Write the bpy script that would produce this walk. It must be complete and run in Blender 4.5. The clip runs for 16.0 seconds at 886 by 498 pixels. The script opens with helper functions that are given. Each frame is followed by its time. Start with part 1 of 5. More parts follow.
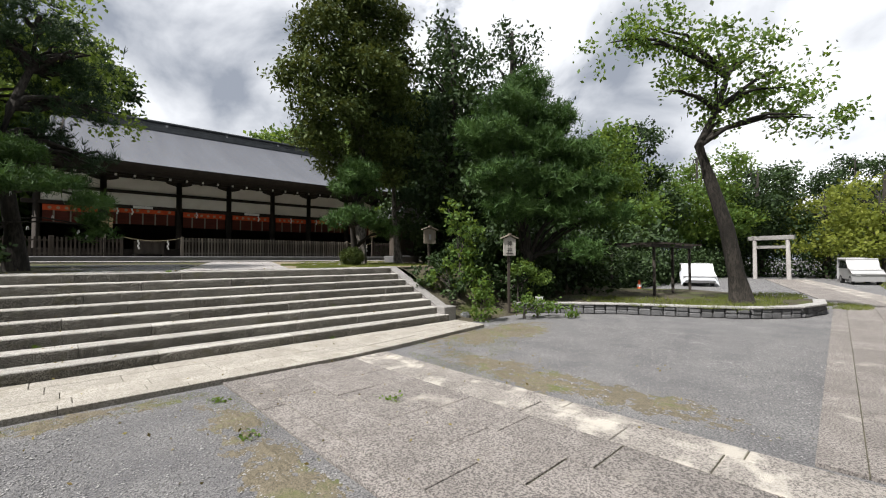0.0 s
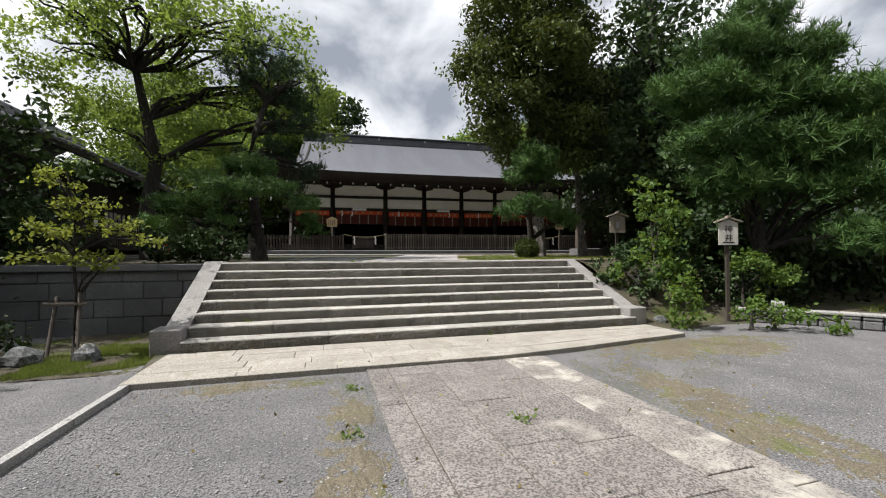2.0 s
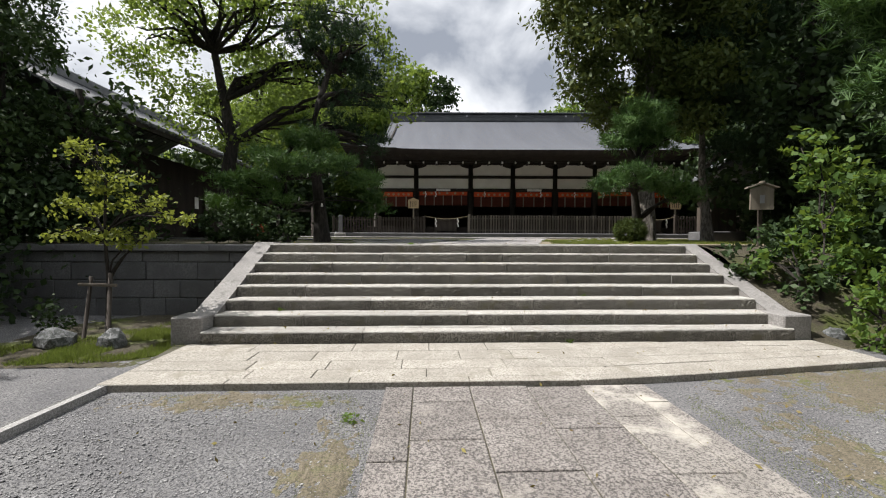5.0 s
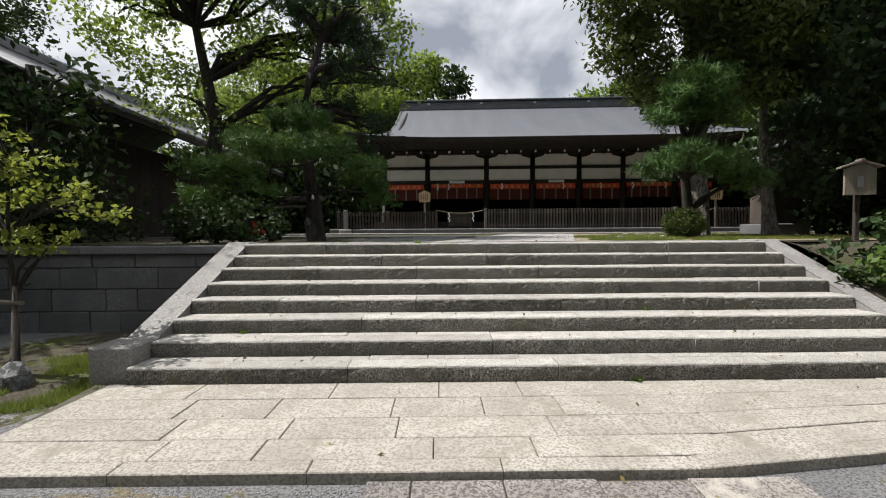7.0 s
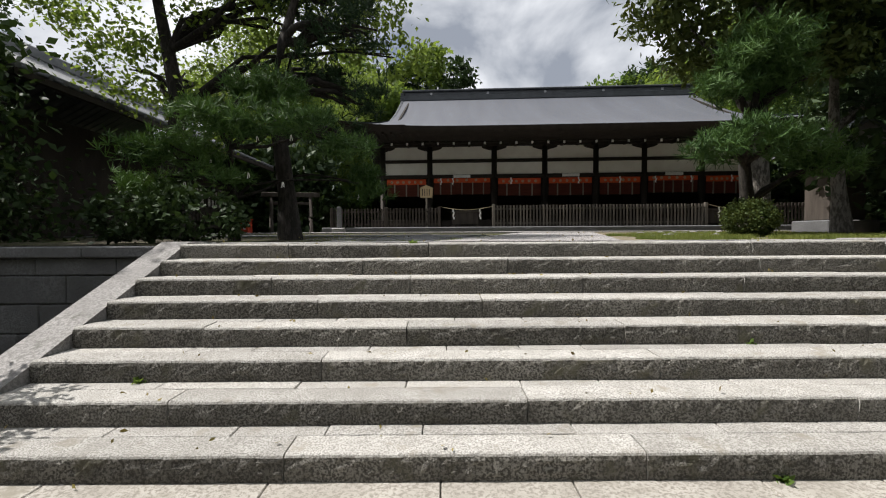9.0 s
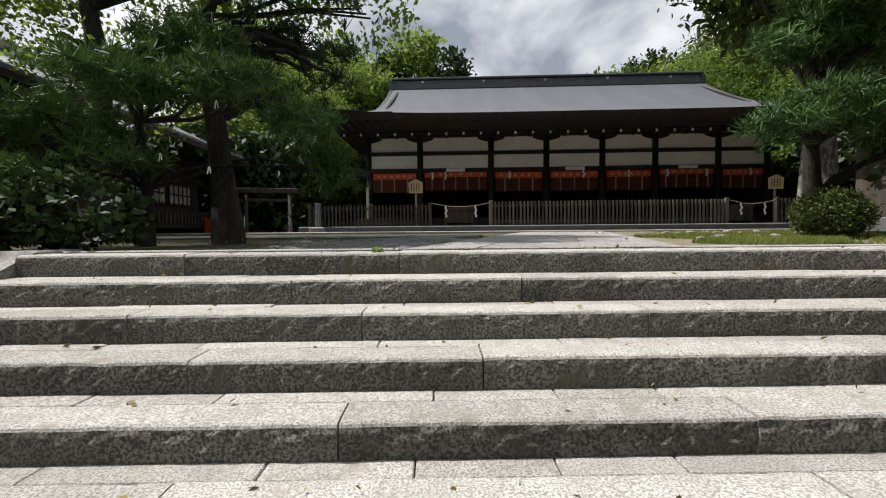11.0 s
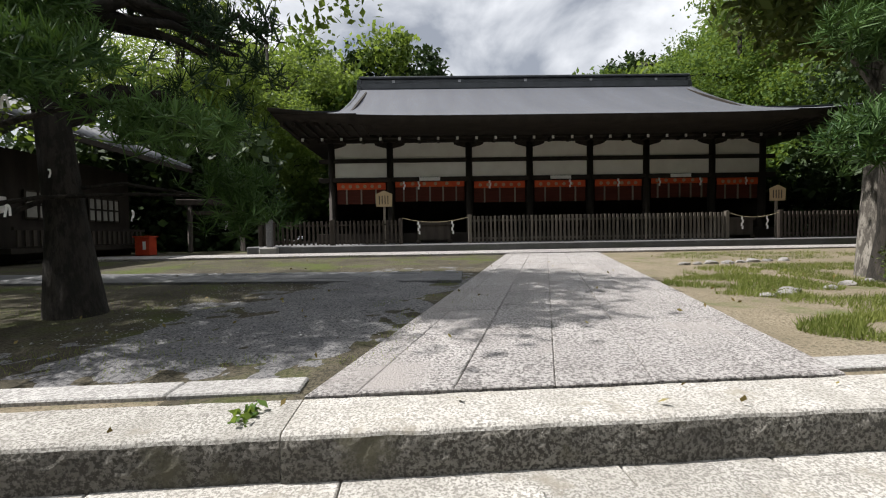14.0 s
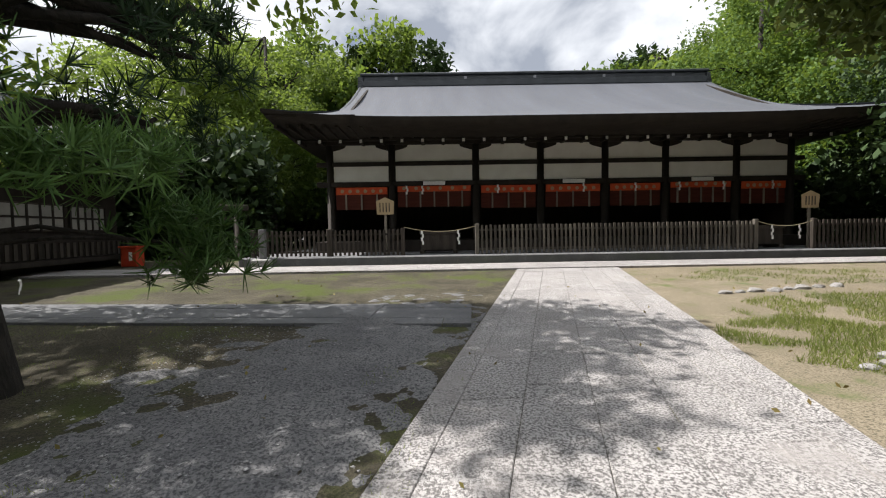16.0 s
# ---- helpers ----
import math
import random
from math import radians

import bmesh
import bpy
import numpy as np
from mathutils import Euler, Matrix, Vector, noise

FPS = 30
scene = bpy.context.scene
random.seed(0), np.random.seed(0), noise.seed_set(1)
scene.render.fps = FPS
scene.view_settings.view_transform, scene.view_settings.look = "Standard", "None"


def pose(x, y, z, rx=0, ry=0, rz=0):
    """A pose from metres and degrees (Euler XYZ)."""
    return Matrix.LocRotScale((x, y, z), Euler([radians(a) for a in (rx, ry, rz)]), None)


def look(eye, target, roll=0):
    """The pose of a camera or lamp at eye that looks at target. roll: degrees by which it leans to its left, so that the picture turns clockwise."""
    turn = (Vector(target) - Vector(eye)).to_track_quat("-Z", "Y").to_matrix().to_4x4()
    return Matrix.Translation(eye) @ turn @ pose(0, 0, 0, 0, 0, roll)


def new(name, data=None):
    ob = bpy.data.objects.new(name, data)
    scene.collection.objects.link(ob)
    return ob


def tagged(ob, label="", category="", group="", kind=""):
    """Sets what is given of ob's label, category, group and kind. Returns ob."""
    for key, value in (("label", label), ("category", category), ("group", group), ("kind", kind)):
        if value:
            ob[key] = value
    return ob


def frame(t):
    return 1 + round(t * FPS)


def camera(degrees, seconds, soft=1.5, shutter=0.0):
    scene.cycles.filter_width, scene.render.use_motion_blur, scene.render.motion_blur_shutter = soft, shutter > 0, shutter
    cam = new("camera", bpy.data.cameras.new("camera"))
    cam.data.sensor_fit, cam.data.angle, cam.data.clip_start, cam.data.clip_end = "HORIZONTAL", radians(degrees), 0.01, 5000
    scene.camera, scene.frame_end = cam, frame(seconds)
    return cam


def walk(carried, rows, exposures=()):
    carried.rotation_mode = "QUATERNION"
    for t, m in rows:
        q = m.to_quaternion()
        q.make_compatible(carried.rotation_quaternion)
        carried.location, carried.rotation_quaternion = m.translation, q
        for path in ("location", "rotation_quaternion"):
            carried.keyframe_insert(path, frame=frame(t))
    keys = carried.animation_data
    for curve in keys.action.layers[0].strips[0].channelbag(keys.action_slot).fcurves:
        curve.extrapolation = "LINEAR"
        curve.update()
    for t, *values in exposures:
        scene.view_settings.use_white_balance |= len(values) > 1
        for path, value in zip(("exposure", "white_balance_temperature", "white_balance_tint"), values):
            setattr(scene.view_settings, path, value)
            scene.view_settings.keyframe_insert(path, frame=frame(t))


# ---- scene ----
cam = camera(94.5, 16.0, 1.1)
PATH = [
    (0.0, 1.197, -8.354, 1.821, -43.48, 1.47, 0.23),
    (0.5, 1.502, -8.190, 1.729, -34.48, 1.56, 0.27),
    (1.0, 1.807, -8.062, 1.715, -27.87, 1.64, 0.12),
    (1.5, 2.153, -7.970, 1.712, -23.45, 1.33, 0.24),
    (2.0, 2.414, -7.877, 1.703, -16.18, 0.95, 0.26),
    (2.5, 2.708, -7.731, 1.680, -10.32, 0.06, 0.01),
    (3.0, 2.968, -7.551, 1.681, -8.30, -0.33, 0.11),
    (3.5, 3.214, -7.295, 1.688, -4.53, -0.51, -0.03),
    (4.0, 3.351, -7.025, 1.674, -3.20, -1.07, -0.17),
    (4.5, 3.411, -6.664, 1.677, -2.79, -1.17, -0.51),
    (5.0, 3.439, -6.253, 1.662, -2.55, -1.28, -0.27),
    (7.5, 3.537, -3.996, 1.697, -0.32, -1.92, 0.29),
    (8.0, 3.556, -3.516, 1.646, -0.22, -1.88, 0.23),
    (8.5, 3.546, -3.038, 1.651, -0.14, -1.94, 0.15),
    (9.0, 3.525, -2.583, 1.660, -0.11, -1.90, 0.32),
    (11.5, 3.706, -0.317, 1.767, -1.41, -2.16, 0.60),
    (12.0, 3.732, 0.045, 1.882, -3.47, -2.11, 0.76),
    (12.5, 3.786, 0.348, 1.994, -4.04, -1.91, 0.88),
    (13.0, 3.797, 0.660, 2.076, -4.04, -1.98, 0.84),
    (13.5, 3.818, 0.950, 2.201, -4.03, -2.09, 1.00),
    (14.0, 3.871, 1.219, 2.314, -3.95, -1.95, 0.95),
    (14.5, 3.881, 1.449, 2.415, -3.87, -2.08, 0.85),
    (15.0, 3.839, 1.699, 2.579, -3.87, -2.37, 0.85),
    (15.5, 3.885, 1.962, 2.646, -3.67, -2.33, 1.02),
    (16.0, 3.927, 2.192, 2.802, -3.30, -2.64, 0.95),
]
walk(cam, [(t, pose(x, y, z, 90 + pitch, roll, yaw)) for t, x, y, z, yaw, pitch, roll in PATH], [(0, 0.50), (5, 0.54), (8, 0.40), (12.5, 0.36), (16, 0.70)])

# ---- world, sun ----
SUN_AZ, SUN_EL = 84.0, 57.0      # degrees: from the +y axis towards -x, and above the horizon
world = bpy.data.worlds.new("world")
scene.world = world
world.use_nodes = True
wt = world.node_tree
bg = wt.nodes["Background"]
bg.inputs["Strength"].default_value = 0.053
sky = wt.nodes.new("ShaderNodeTexSky")
sky.sky_type = "NISHITA"
sky.sun_disc = False
sky.sun_elevation = radians(SUN_EL)
sky.sun_rotation = radians(-SUN_AZ)
tc = wt.nodes.new("ShaderNodeTexCoord")
mp = wt.nodes.new("ShaderNodeMapping")
mp.inputs["Scale"].default_value = (1.0, 1.0, 1.5)
mp.inputs["Location"].default_value = (0.35, 0.1, 0.2)
wt.links.new(tc.outputs["Generated"], mp.inputs["Vector"])
cn = wt.nodes.new("ShaderNodeTexNoise")
cn.inputs["Scale"].default_value = 2.6
cn.inputs["Detail"].default_value = 9
cn.inputs["Roughness"].default_value = 0.55
wt.links.new(mp.outputs[0], cn.inputs["Vector"])
cover = wt.nodes.new("ShaderNodeValToRGB")
cover.color_ramp.elements[0].position = 0.34
cover.color_ramp.elements[1].position = 0.42
wt.links.new(cn.outputs["Fac"], cover.inputs[0])
cn2 = wt.nodes.new("ShaderNodeTexNoise")
cn2.inputs["Scale"].default_value = 3.4
cn2.inputs["Detail"].default_value = 7
cn2.inputs["Roughness"].default_value = 0.5
cn2.inputs["Distortion"].default_value = 0.3
wt.links.new(mp.outputs[0], cn2.inputs["Vector"])
tone = wt.nodes.new("ShaderNodeValToRGB")
tone.color_ramp.elements[0].position = 0.36
tone.color_ramp.elements[0].color = (4.8, 5.3, 6.3, 1)
tone.color_ramp.elements[1].position = 0.60
tone.color_ramp.elements[1].color = (15.5, 15.8, 16.4, 1)
wt.links.new(cn2.outputs["Fac"], tone.inputs[0])
mixc = wt.nodes.new("ShaderNodeMix")
mixc.data_type = "RGBA"
wt.links.new(cover.outputs[0], mixc.inputs["Factor"])
wt.links.new(sky.outputs[0], mixc.inputs["A"])
wt.links.new(tone.outputs[0], mixc.inputs["B"])
wt.links.new(mixc.outputs["Result"], bg.inputs["Color"])

sun = new("sun", bpy.data.lights.new("sun", "SUN"))
sun.data.energy = 5.0
sun.data.angle = radians(0.6)
sun.data.color = (1.0, 0.965, 0.93)
_d = Vector((-math.sin(radians(SUN_AZ)) * math.cos(radians(SUN_EL)), math.cos(radians(SUN_AZ)) * math.cos(radians(SUN_EL)), math.sin(radians(SUN_EL))))
sun.matrix_world = look(_d * 60, (0, 0, 0))


# ---- materials ----
def mat(name, a, b, scale=3.0, rough=0.85, bump=0.3, fine=40.0, spots=None, spot_amount=0.45, metal=0.0, piece=0.0, stain=None, stain_scale=0.7, stain_pos=0.56, gloss=0.3, stretch=(1, 1, 1)):
    """Two-scale noise surface; spots: colour of fine grains; piece: variation from piece to piece; stain: colour of larger patches."""
    m = bpy.data.materials.new(name)
    m.use_nodes = True
    t = m.node_tree
    n, l = t.nodes, t.links
    p = n["Principled BSDF"]
    p.inputs["Roughness"].default_value = rough
    p.inputs["Metallic"].default_value = metal
    p.inputs["Specular IOR Level"].default_value = gloss
    geo = n.new("ShaderNodeNewGeometry")
    mpn = n.new("ShaderNodeMapping")
    mpn.inputs["Scale"].default_value = stretch
    l.new(geo.outputs["Position"], mpn.inputs["Vector"])

    def noise_tex(s, d=6, r=0.6):
        q = n.new("ShaderNodeTexNoise")
        q.inputs["Scale"].default_value = s
        q.inputs["Detail"].default_value = d
        q.inputs["Roughness"].default_value = r
        l.new(mpn.outputs[0], q.inputs["Vector"])
        return q

    def mix(fac, x, y):
        q = n.new("ShaderNodeMix")
        q.data_type = "RGBA"
        l.new(fac, q.inputs["Factor"])
        for sock, val in (("A", x), ("B", y)):
            if isinstance(val, tuple):
                q.inputs[sock].default_value = (*val, 1)
            else:
                l.new(val, q.inputs[sock])
        return q.outputs["Result"]

    def ramp(src, lo, hi):
        q = n.new("ShaderNodeMapRange")
        q.inputs["From Min"].default_value = lo
        q.inputs["From Max"].default_value = hi
        l.new(src, q.inputs["Value"])
        return q.outputs[0]

    big = noise_tex(scale)
    col = mix(ramp(big.outputs["Fac"], 0.35, 0.65), a, b)
    fin = noise_tex(fine, 4, 0.7)
    if spots:
        col = mix(ramp(fin.outputs["Fac"], spot_amount, spot_amount + 0.1), spots, col)
    if stain:
        st = noise_tex(stain_scale, 8, 0.65)
        col = mix(ramp(st.outputs["Fac"], stain_pos, stain_pos + 0.12), col, stain)
    if piece:
        oi = n.new("ShaderNodeObjectInfo")
        hv = n.new("ShaderNodeHueSaturation")
        l.new(ramp(oi.outputs["Random"], 0, 1), hv.inputs["Value"])
        mr = hv.inputs["Value"].links[0].from_node
        mr.inputs["To Min"].default_value = 1 - piece
        mr.inputs["To Max"].default_value = 1 + piece
        l.new(col, hv.inputs["Color"])
        col = hv.outputs[0]
    l.new(col, p.inputs["Base Color"])
    if bump:
        bn = n.new("ShaderNodeBump")
        bn.inputs["Strength"].default_value = bump
        bn.inputs["Distance"].default_value = 0.03
        l.new(fin.outputs["Fac"], bn.inputs["Height"])
        l.new(bn.outputs[0], p.inputs["Normal"])
    return m


def leaf_mat(name, dark, light, through_col, trans=0.35):
    m = bpy.data.materials.new(name)
    m.use_nodes = True
    t = m.node_tree
    n, l = t.nodes, t.links
    p = n["Principled BSDF"]
    p.inputs["Roughness"].default_value = 0.6
    p.inputs["Specular IOR Level"].default_value = 0.25
    geo = n.new("ShaderNodeNewGeometry")
    nz = n.new("ShaderNodeTexNoise")
    nz.inputs["Scale"].default_value = 0.9
    l.new(geo.outputs["Position"], nz.inputs["Vector"])
    add = n.new("ShaderNodeMath")
    add.operation = "MULTIPLY_ADD"
    add.inputs[1].default_value = 0.6
    l.new(geo.outputs["Random Per Island"], add.inputs[0])
    sc = n.new("ShaderNodeMath")
    sc.operation = "MULTIPLY_ADD"
    sc.inputs[1].default_value = 1.6
    sc.inputs[2].default_value = -0.6
    l.new(nz.outputs["Fac"], sc.inputs[0])
    l.new(sc.outputs[0], add.inputs[2])
    mx = n.new("ShaderNodeMix")
    mx.data_type = "RGBA"
    mx.inputs["A"].default_value = (*dark, 1)
    mx.inputs["B"].default_value = (*light, 1)
    l.new(add.outputs[0], mx.inputs["Factor"])
    l.new(mx.outputs["Result"], p.inputs["Base Color"])
    tr = n.new("ShaderNodeBsdfTranslucent")
    tr.inputs["Color"].default_value = (*through_col, 1)
    ms = n.new("ShaderNodeMixShader")
    ms.inputs[0].default_value = trans
    l.new(p.outputs[0], ms.inputs[1])
    l.new(tr.outputs[0], ms.inputs[2])
    l.new(ms.outputs[0], n["Material Output"].inputs["Surface"])
    return m


M_GRAVEL = mat("gravel", (0.17, 0.167, 0.17), (0.26, 0.255, 0.25), 1.2, 0.95, 0.8, 48, spots=(0.085, 0.084, 0.088), spot_amount=0.43, stain=(0.34, 0.335, 0.33), stain_scale=38.0, stain_pos=0.60)
M_DIRT = mat("dry_earth", (0.215, 0.18, 0.122), (0.30, 0.252, 0.178), 1.4, 0.95, 0.7, 60, spots=(0.13, 0.11, 0.075), spot_amount=0.42, stain=(0.12, 0.135, 0.05), stain_scale=1.3, stain_pos=0.54)
M_VERGE = mat("trodden_verge", (0.165, 0.142, 0.10), (0.235, 0.20, 0.145), 1.6, 0.95, 0.7, 60, spots=(0.105, 0.092, 0.065), spot_amount=0.43, stain=(0.125, 0.135, 0.055), stain_scale=1.6, stain_pos=0.52)
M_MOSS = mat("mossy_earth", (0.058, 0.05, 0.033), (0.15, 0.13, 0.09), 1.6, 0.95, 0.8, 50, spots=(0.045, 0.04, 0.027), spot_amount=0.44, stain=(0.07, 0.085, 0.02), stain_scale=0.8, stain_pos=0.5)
M_GRANITE = mat("speckled_granite", (0.27, 0.245, 0.225), (0.36, 0.33, 0.305), 2.2, 0.85, 0.8, 52, spots=(0.11, 0.10, 0.095), spot_amount=0.44, piece=0.10, stain=(0.48, 0.44, 0.39), stain_scale=0.8, stain_pos=0.6)
M_WORN = mat("worn_pale_granite", (0.30, 0.275, 0.25), (0.38, 0.35, 0.32), 2.2, 0.85, 0.7, 52, spots=(0.13, 0.12, 0.11), spot_amount=0.43, piece=0.08, stain=(0.50, 0.465, 0.41), stain_scale=1.7, stain_pos=0.51)
M_PATH2 = mat("pale_granite", (0.40, 0.378, 0.365), (0.52, 0.495, 0.48), 2.0, 0.85, 0.7, 58, spots=(0.15, 0.14, 0.135), spot_amount=0.44, piece=0.08, stain=(0.34, 0.315, 0.30), stain_scale=1.1, stain_pos=0.56)
M_APRON = mat("worn_beige_stone", (0.31, 0.288, 0.25), (0.43, 0.405, 0.36), 1.8, 0.9, 0.35, 45, spots=(0.23, 0.21, 0.18), spot_amount=0.43, piece=0.07, stain=(0.24, 0.22, 0.18), stain_scale=1.9, stain_pos=0.56)
M_STEP = mat("worn_step_stone", (0.42, 0.40, 0.365), (0.56, 0.54, 0.505), 5.0, 0.9, 0.5, 85, spots=(0.24, 0.228, 0.205), spot_amount=0.44, piece=0.14, stain=(0.29, 0.265, 0.22), stain_scale=3.5, stain_pos=0.57)
# step fronts: rough-hewn stone, with shade put into colours darker than the treads
M_RISER = mat("rough_hewn_shade_toned_front", (0.19, 0.178, 0.155), (0.34, 0.322, 0.285), 3.0, 0.95, 1.0, 58, spots=(0.09, 0.084, 0.072), spot_amount=0.45, piece=0.2, stain=(0.15, 0.14, 0.10), stain_scale=2.6, stain_pos=0.56)
M_COPING = mat("stained_coping_stone", (0.25, 0.238, 0.228), (0.36, 0.345, 0.33), 2.4, 0.85, 0.4, 40, spots=(0.21, 0.20, 0.19), piece=0.08, stain=(0.12, 0.118, 0.10), stain_scale=4.5, stain_pos=0.58)
M_KERB = mat("pale_kerb_stone", (0.36, 0.35, 0.34), (0.48, 0.47, 0.45), 2.0, 0.88, 0.4, 60, spots=(0.25, 0.24, 0.23), piece=0.08)
M_WALLSTONE = mat("grey_wall_stone", (0.11, 0.11, 0.115), (0.19, 0.19, 0.195), 2.0, 0.9, 0.6, 30, spots=(0.13, 0.13, 0.13), piece=0.18)
M_ROCK = mat("weathered_rock", (0.14, 0.145, 0.15), (0.26, 0.26, 0.26), 3.0, 0.9, 0.9, 18, spots=(0.08, 0.085, 0.08))
M_JOINT = mat("dark_joint_soil", (0.07, 0.065, 0.05), (0.12, 0.11, 0.075), 3, 0.95, 0.4, 50)
M_DARKWOOD = mat("dark_weathered_timber", (0.018, 0.014, 0.011), (0.035, 0.028, 0.022), 2.5, 0.8, 0.3, 30, stretch=(1, 1, 0.2))
M_WOOD = mat("grey_weathered_wood", (0.17, 0.145, 0.115), (0.27, 0.235, 0.19), 4, 0.85, 0.4, 50, piece=0.2, stretch=(1, 1, 0.15))
M_FENCEDARK = mat("brown_fence_wood", (0.038, 0.031, 0.025), (0.075, 0.062, 0.051), 4, 0.85, 0.3, 50, piece=0.2, stretch=(1, 1, 0.15))
M_PICKET = mat("weathered_picket_wood", (0.06, 0.053, 0.044), (0.135, 0.12, 0.10), 3, 0.85, 0.3, 50, piece=0.45, stretch=(1, 1, 0.15))
M_SIGNWOOD = mat("tan_sign_board", (0.38, 0.28, 0.16), (0.46, 0.35, 0.21), 5, 0.8, 0.2, 40, stretch=(1, 1, 0.2))
M_NOTICE = mat("silver_grey_board", (0.36, 0.34, 0.31), (0.45, 0.43, 0.39), 5, 0.8, 0.3, 40, stretch=(1, 1, 0.2))
M_PLASTER = mat("white_plaster", (0.72, 0.69, 0.63), (0.80, 0.78, 0.72), 1.5, 0.9, 0.1, 30)
M_ROOF = mat("grey_bark_roof", (0.070, 0.078, 0.098), (0.108, 0.117, 0.142), 1.2, 0.75, 0.35, 25, spots=(0.095, 0.097, 0.105), spot_amount=0.45, stretch=(1, 0.12, 0.12), gloss=0.4)
M_RIDGE = mat("dark_ridge_copper", (0.03, 0.034, 0.038), (0.055, 0.06, 0.065), 2, 0.5, 0.2, 30, gloss=0.5)
M_TILE = mat("grey_roof_tile", (0.10, 0.105, 0.115), (0.17, 0.175, 0.185), 3, 0.55, 0.2, 30, gloss=0.5)
M_AGED = mat("aged_plaster", (0.26, 0.25, 0.23), (0.36, 0.345, 0.31), 1.5, 0.9, 0.1, 30, stain=(0.18, 0.17, 0.15))
M_RED = mat("vermilion_cloth", (0.55, 0.07, 0.025), (0.66, 0.11, 0.035), 4, 0.8, 0.2, 60)
M_BLIND = mat("red_brown_blind", (0.07, 0.016, 0.010), (0.10, 0.024, 0.014), 6, 0.85, 0.3, 80, stretch=(0.2, 1, 3))
M_WHITE = mat("white_paper", (0.78, 0.77, 0.74), (0.84, 0.83, 0.80), 6, 0.8, 0.05, 50)
M_INK = mat("black_ink", (0.02, 0.02, 0.022), (0.035, 0.033, 0.032), 6, 0.8, 0.05, 50)
M_GREYTEXT = mat("grey_print", (0.25, 0.25, 0.26), (0.32, 0.32, 0.33), 6, 0.8, 0.05, 50)
M_ROPE = mat("straw_rope", (0.28, 0.24, 0.15), (0.36, 0.31, 0.2), 20, 0.9, 0.3, 80)
M_REDBOX = mat("red_painted_metal", (0.5, 0.05, 0.025), (0.58, 0.08, 0.03), 4, 0.45, 0.05, 40)
M_ORANGE = mat("orange_plastic", (0.75, 0.10, 0.03), (0.82, 0.15, 0.05), 4, 0.5, 0.05, 40)
M_CAR = mat("white_car_paint", (0.75, 0.75, 0.76), (0.80, 0.80, 0.80), 2, 0.25, 0, 40, gloss=0.6)
M_COVER = mat("silver_car_cover", (0.45, 0.47, 0.5), (0.62, 0.64, 0.67), 1.5, 0.5, 0.4, 6, gloss=0.5)
M_SILVER = mat("silver_car_paint", (0.5, 0.5, 0.5), (0.56, 0.56, 0.56), 2, 0.3, 0, 40, metal=0.4, gloss=0.6)
M_GLASSDARK = mat("dark_car_glass", (0.02, 0.022, 0.024), (0.03, 0.032, 0.035), 2, 0.08, 0, 40, gloss=0.8)
M_TYRE = mat("black_rubber", (0.02, 0.02, 0.02), (0.035, 0.035, 0.035), 5, 0.85, 0.2, 40)
M_METAL = mat("grey_metal", (0.3, 0.3, 0.31), (0.38, 0.38, 0.39), 5, 0.45, 0.05, 40, metal=0.7)
M_BARK = mat("dark_bark", (0.022, 0.019, 0.016), (0.05, 0.043, 0.036), 3, 0.95, 1.0, 16, spots=(0.02, 0.018, 0.015), stretch=(1, 1, 0.3))
M_BARKPALE = mat("grey_bark", (0.10, 0.09, 0.075), (0.2, 0.185, 0.16), 3, 0.95, 0.9, 16, spots=(0.06, 0.053, 0.045), stretch=(1, 1, 0.35))
L_PINE = leaf_mat("pine_needles", (0.016, 0.046, 0.012), (0.10, 0.185, 0.048), (0.09, 0.16, 0.02), 0.14)
L_PINEDARK = leaf_mat("dark_pine_needles", (0.012, 0.030, 0.012), (0.038, 0.074, 0.028), (0.04, 0.07, 0.016), 0.10)
L_CEDAR = leaf_mat("olive_cedar", (0.035, 0.060, 0.014), (0.095, 0.13, 0.030), (0.10, 0.11, 0.02), 0.25)
L_BROAD = leaf_mat("camphor_leaves", (0.04, 0.078, 0.018), (0.15, 0.21, 0.05), (0.26, 0.35, 0.055), 0.42)
L_DARK = leaf_mat("dark_evergreen_leaves", (0.014, 0.030, 0.011), (0.05, 0.085, 0.025), (0.05, 0.085, 0.016), 0.12)
L_BRIGHT = leaf_mat("bright_green_leaves", (0.055, 0.115, 0.025), (0.13, 0.20, 0.045), (0.20, 0.28, 0.04), 0.4)
L_YELLOW = leaf_mat("yellow_green_leaves", (0.09, 0.125, 0.02), (0.23, 0.25, 0.04), (0.28, 0.32, 0.05), 0.4)
L_GRASS = leaf_mat("grass_blades", (0.09, 0.12, 0.025), (0.22, 0.24, 0.06), (0.18, 0.24, 0.04), 0.35)
L_FALLEN = leaf_mat("fallen_leaves", (0.12, 0.08, 0.03), (0.30, 0.26, 0.08), (0.2, 0.15, 0.04), 0.15)


# ---- mesh helpers ----
def part(name, bm, material, parent=None, label=""):
    me = bpy.data.meshes.new(name)
    bm.to_mesh(me)
    bm.free()
    me.materials.append(material)
    ob = new(name, me)
    if parent is not None:
        ob.parent = parent
    if label:
        ob["label"] = label
    return ob


def thing(name, m, label, category, group="", kind=""):
    ob = new(name)
    ob.matrix_world = m
    return tagged(ob, label, category, group, kind)


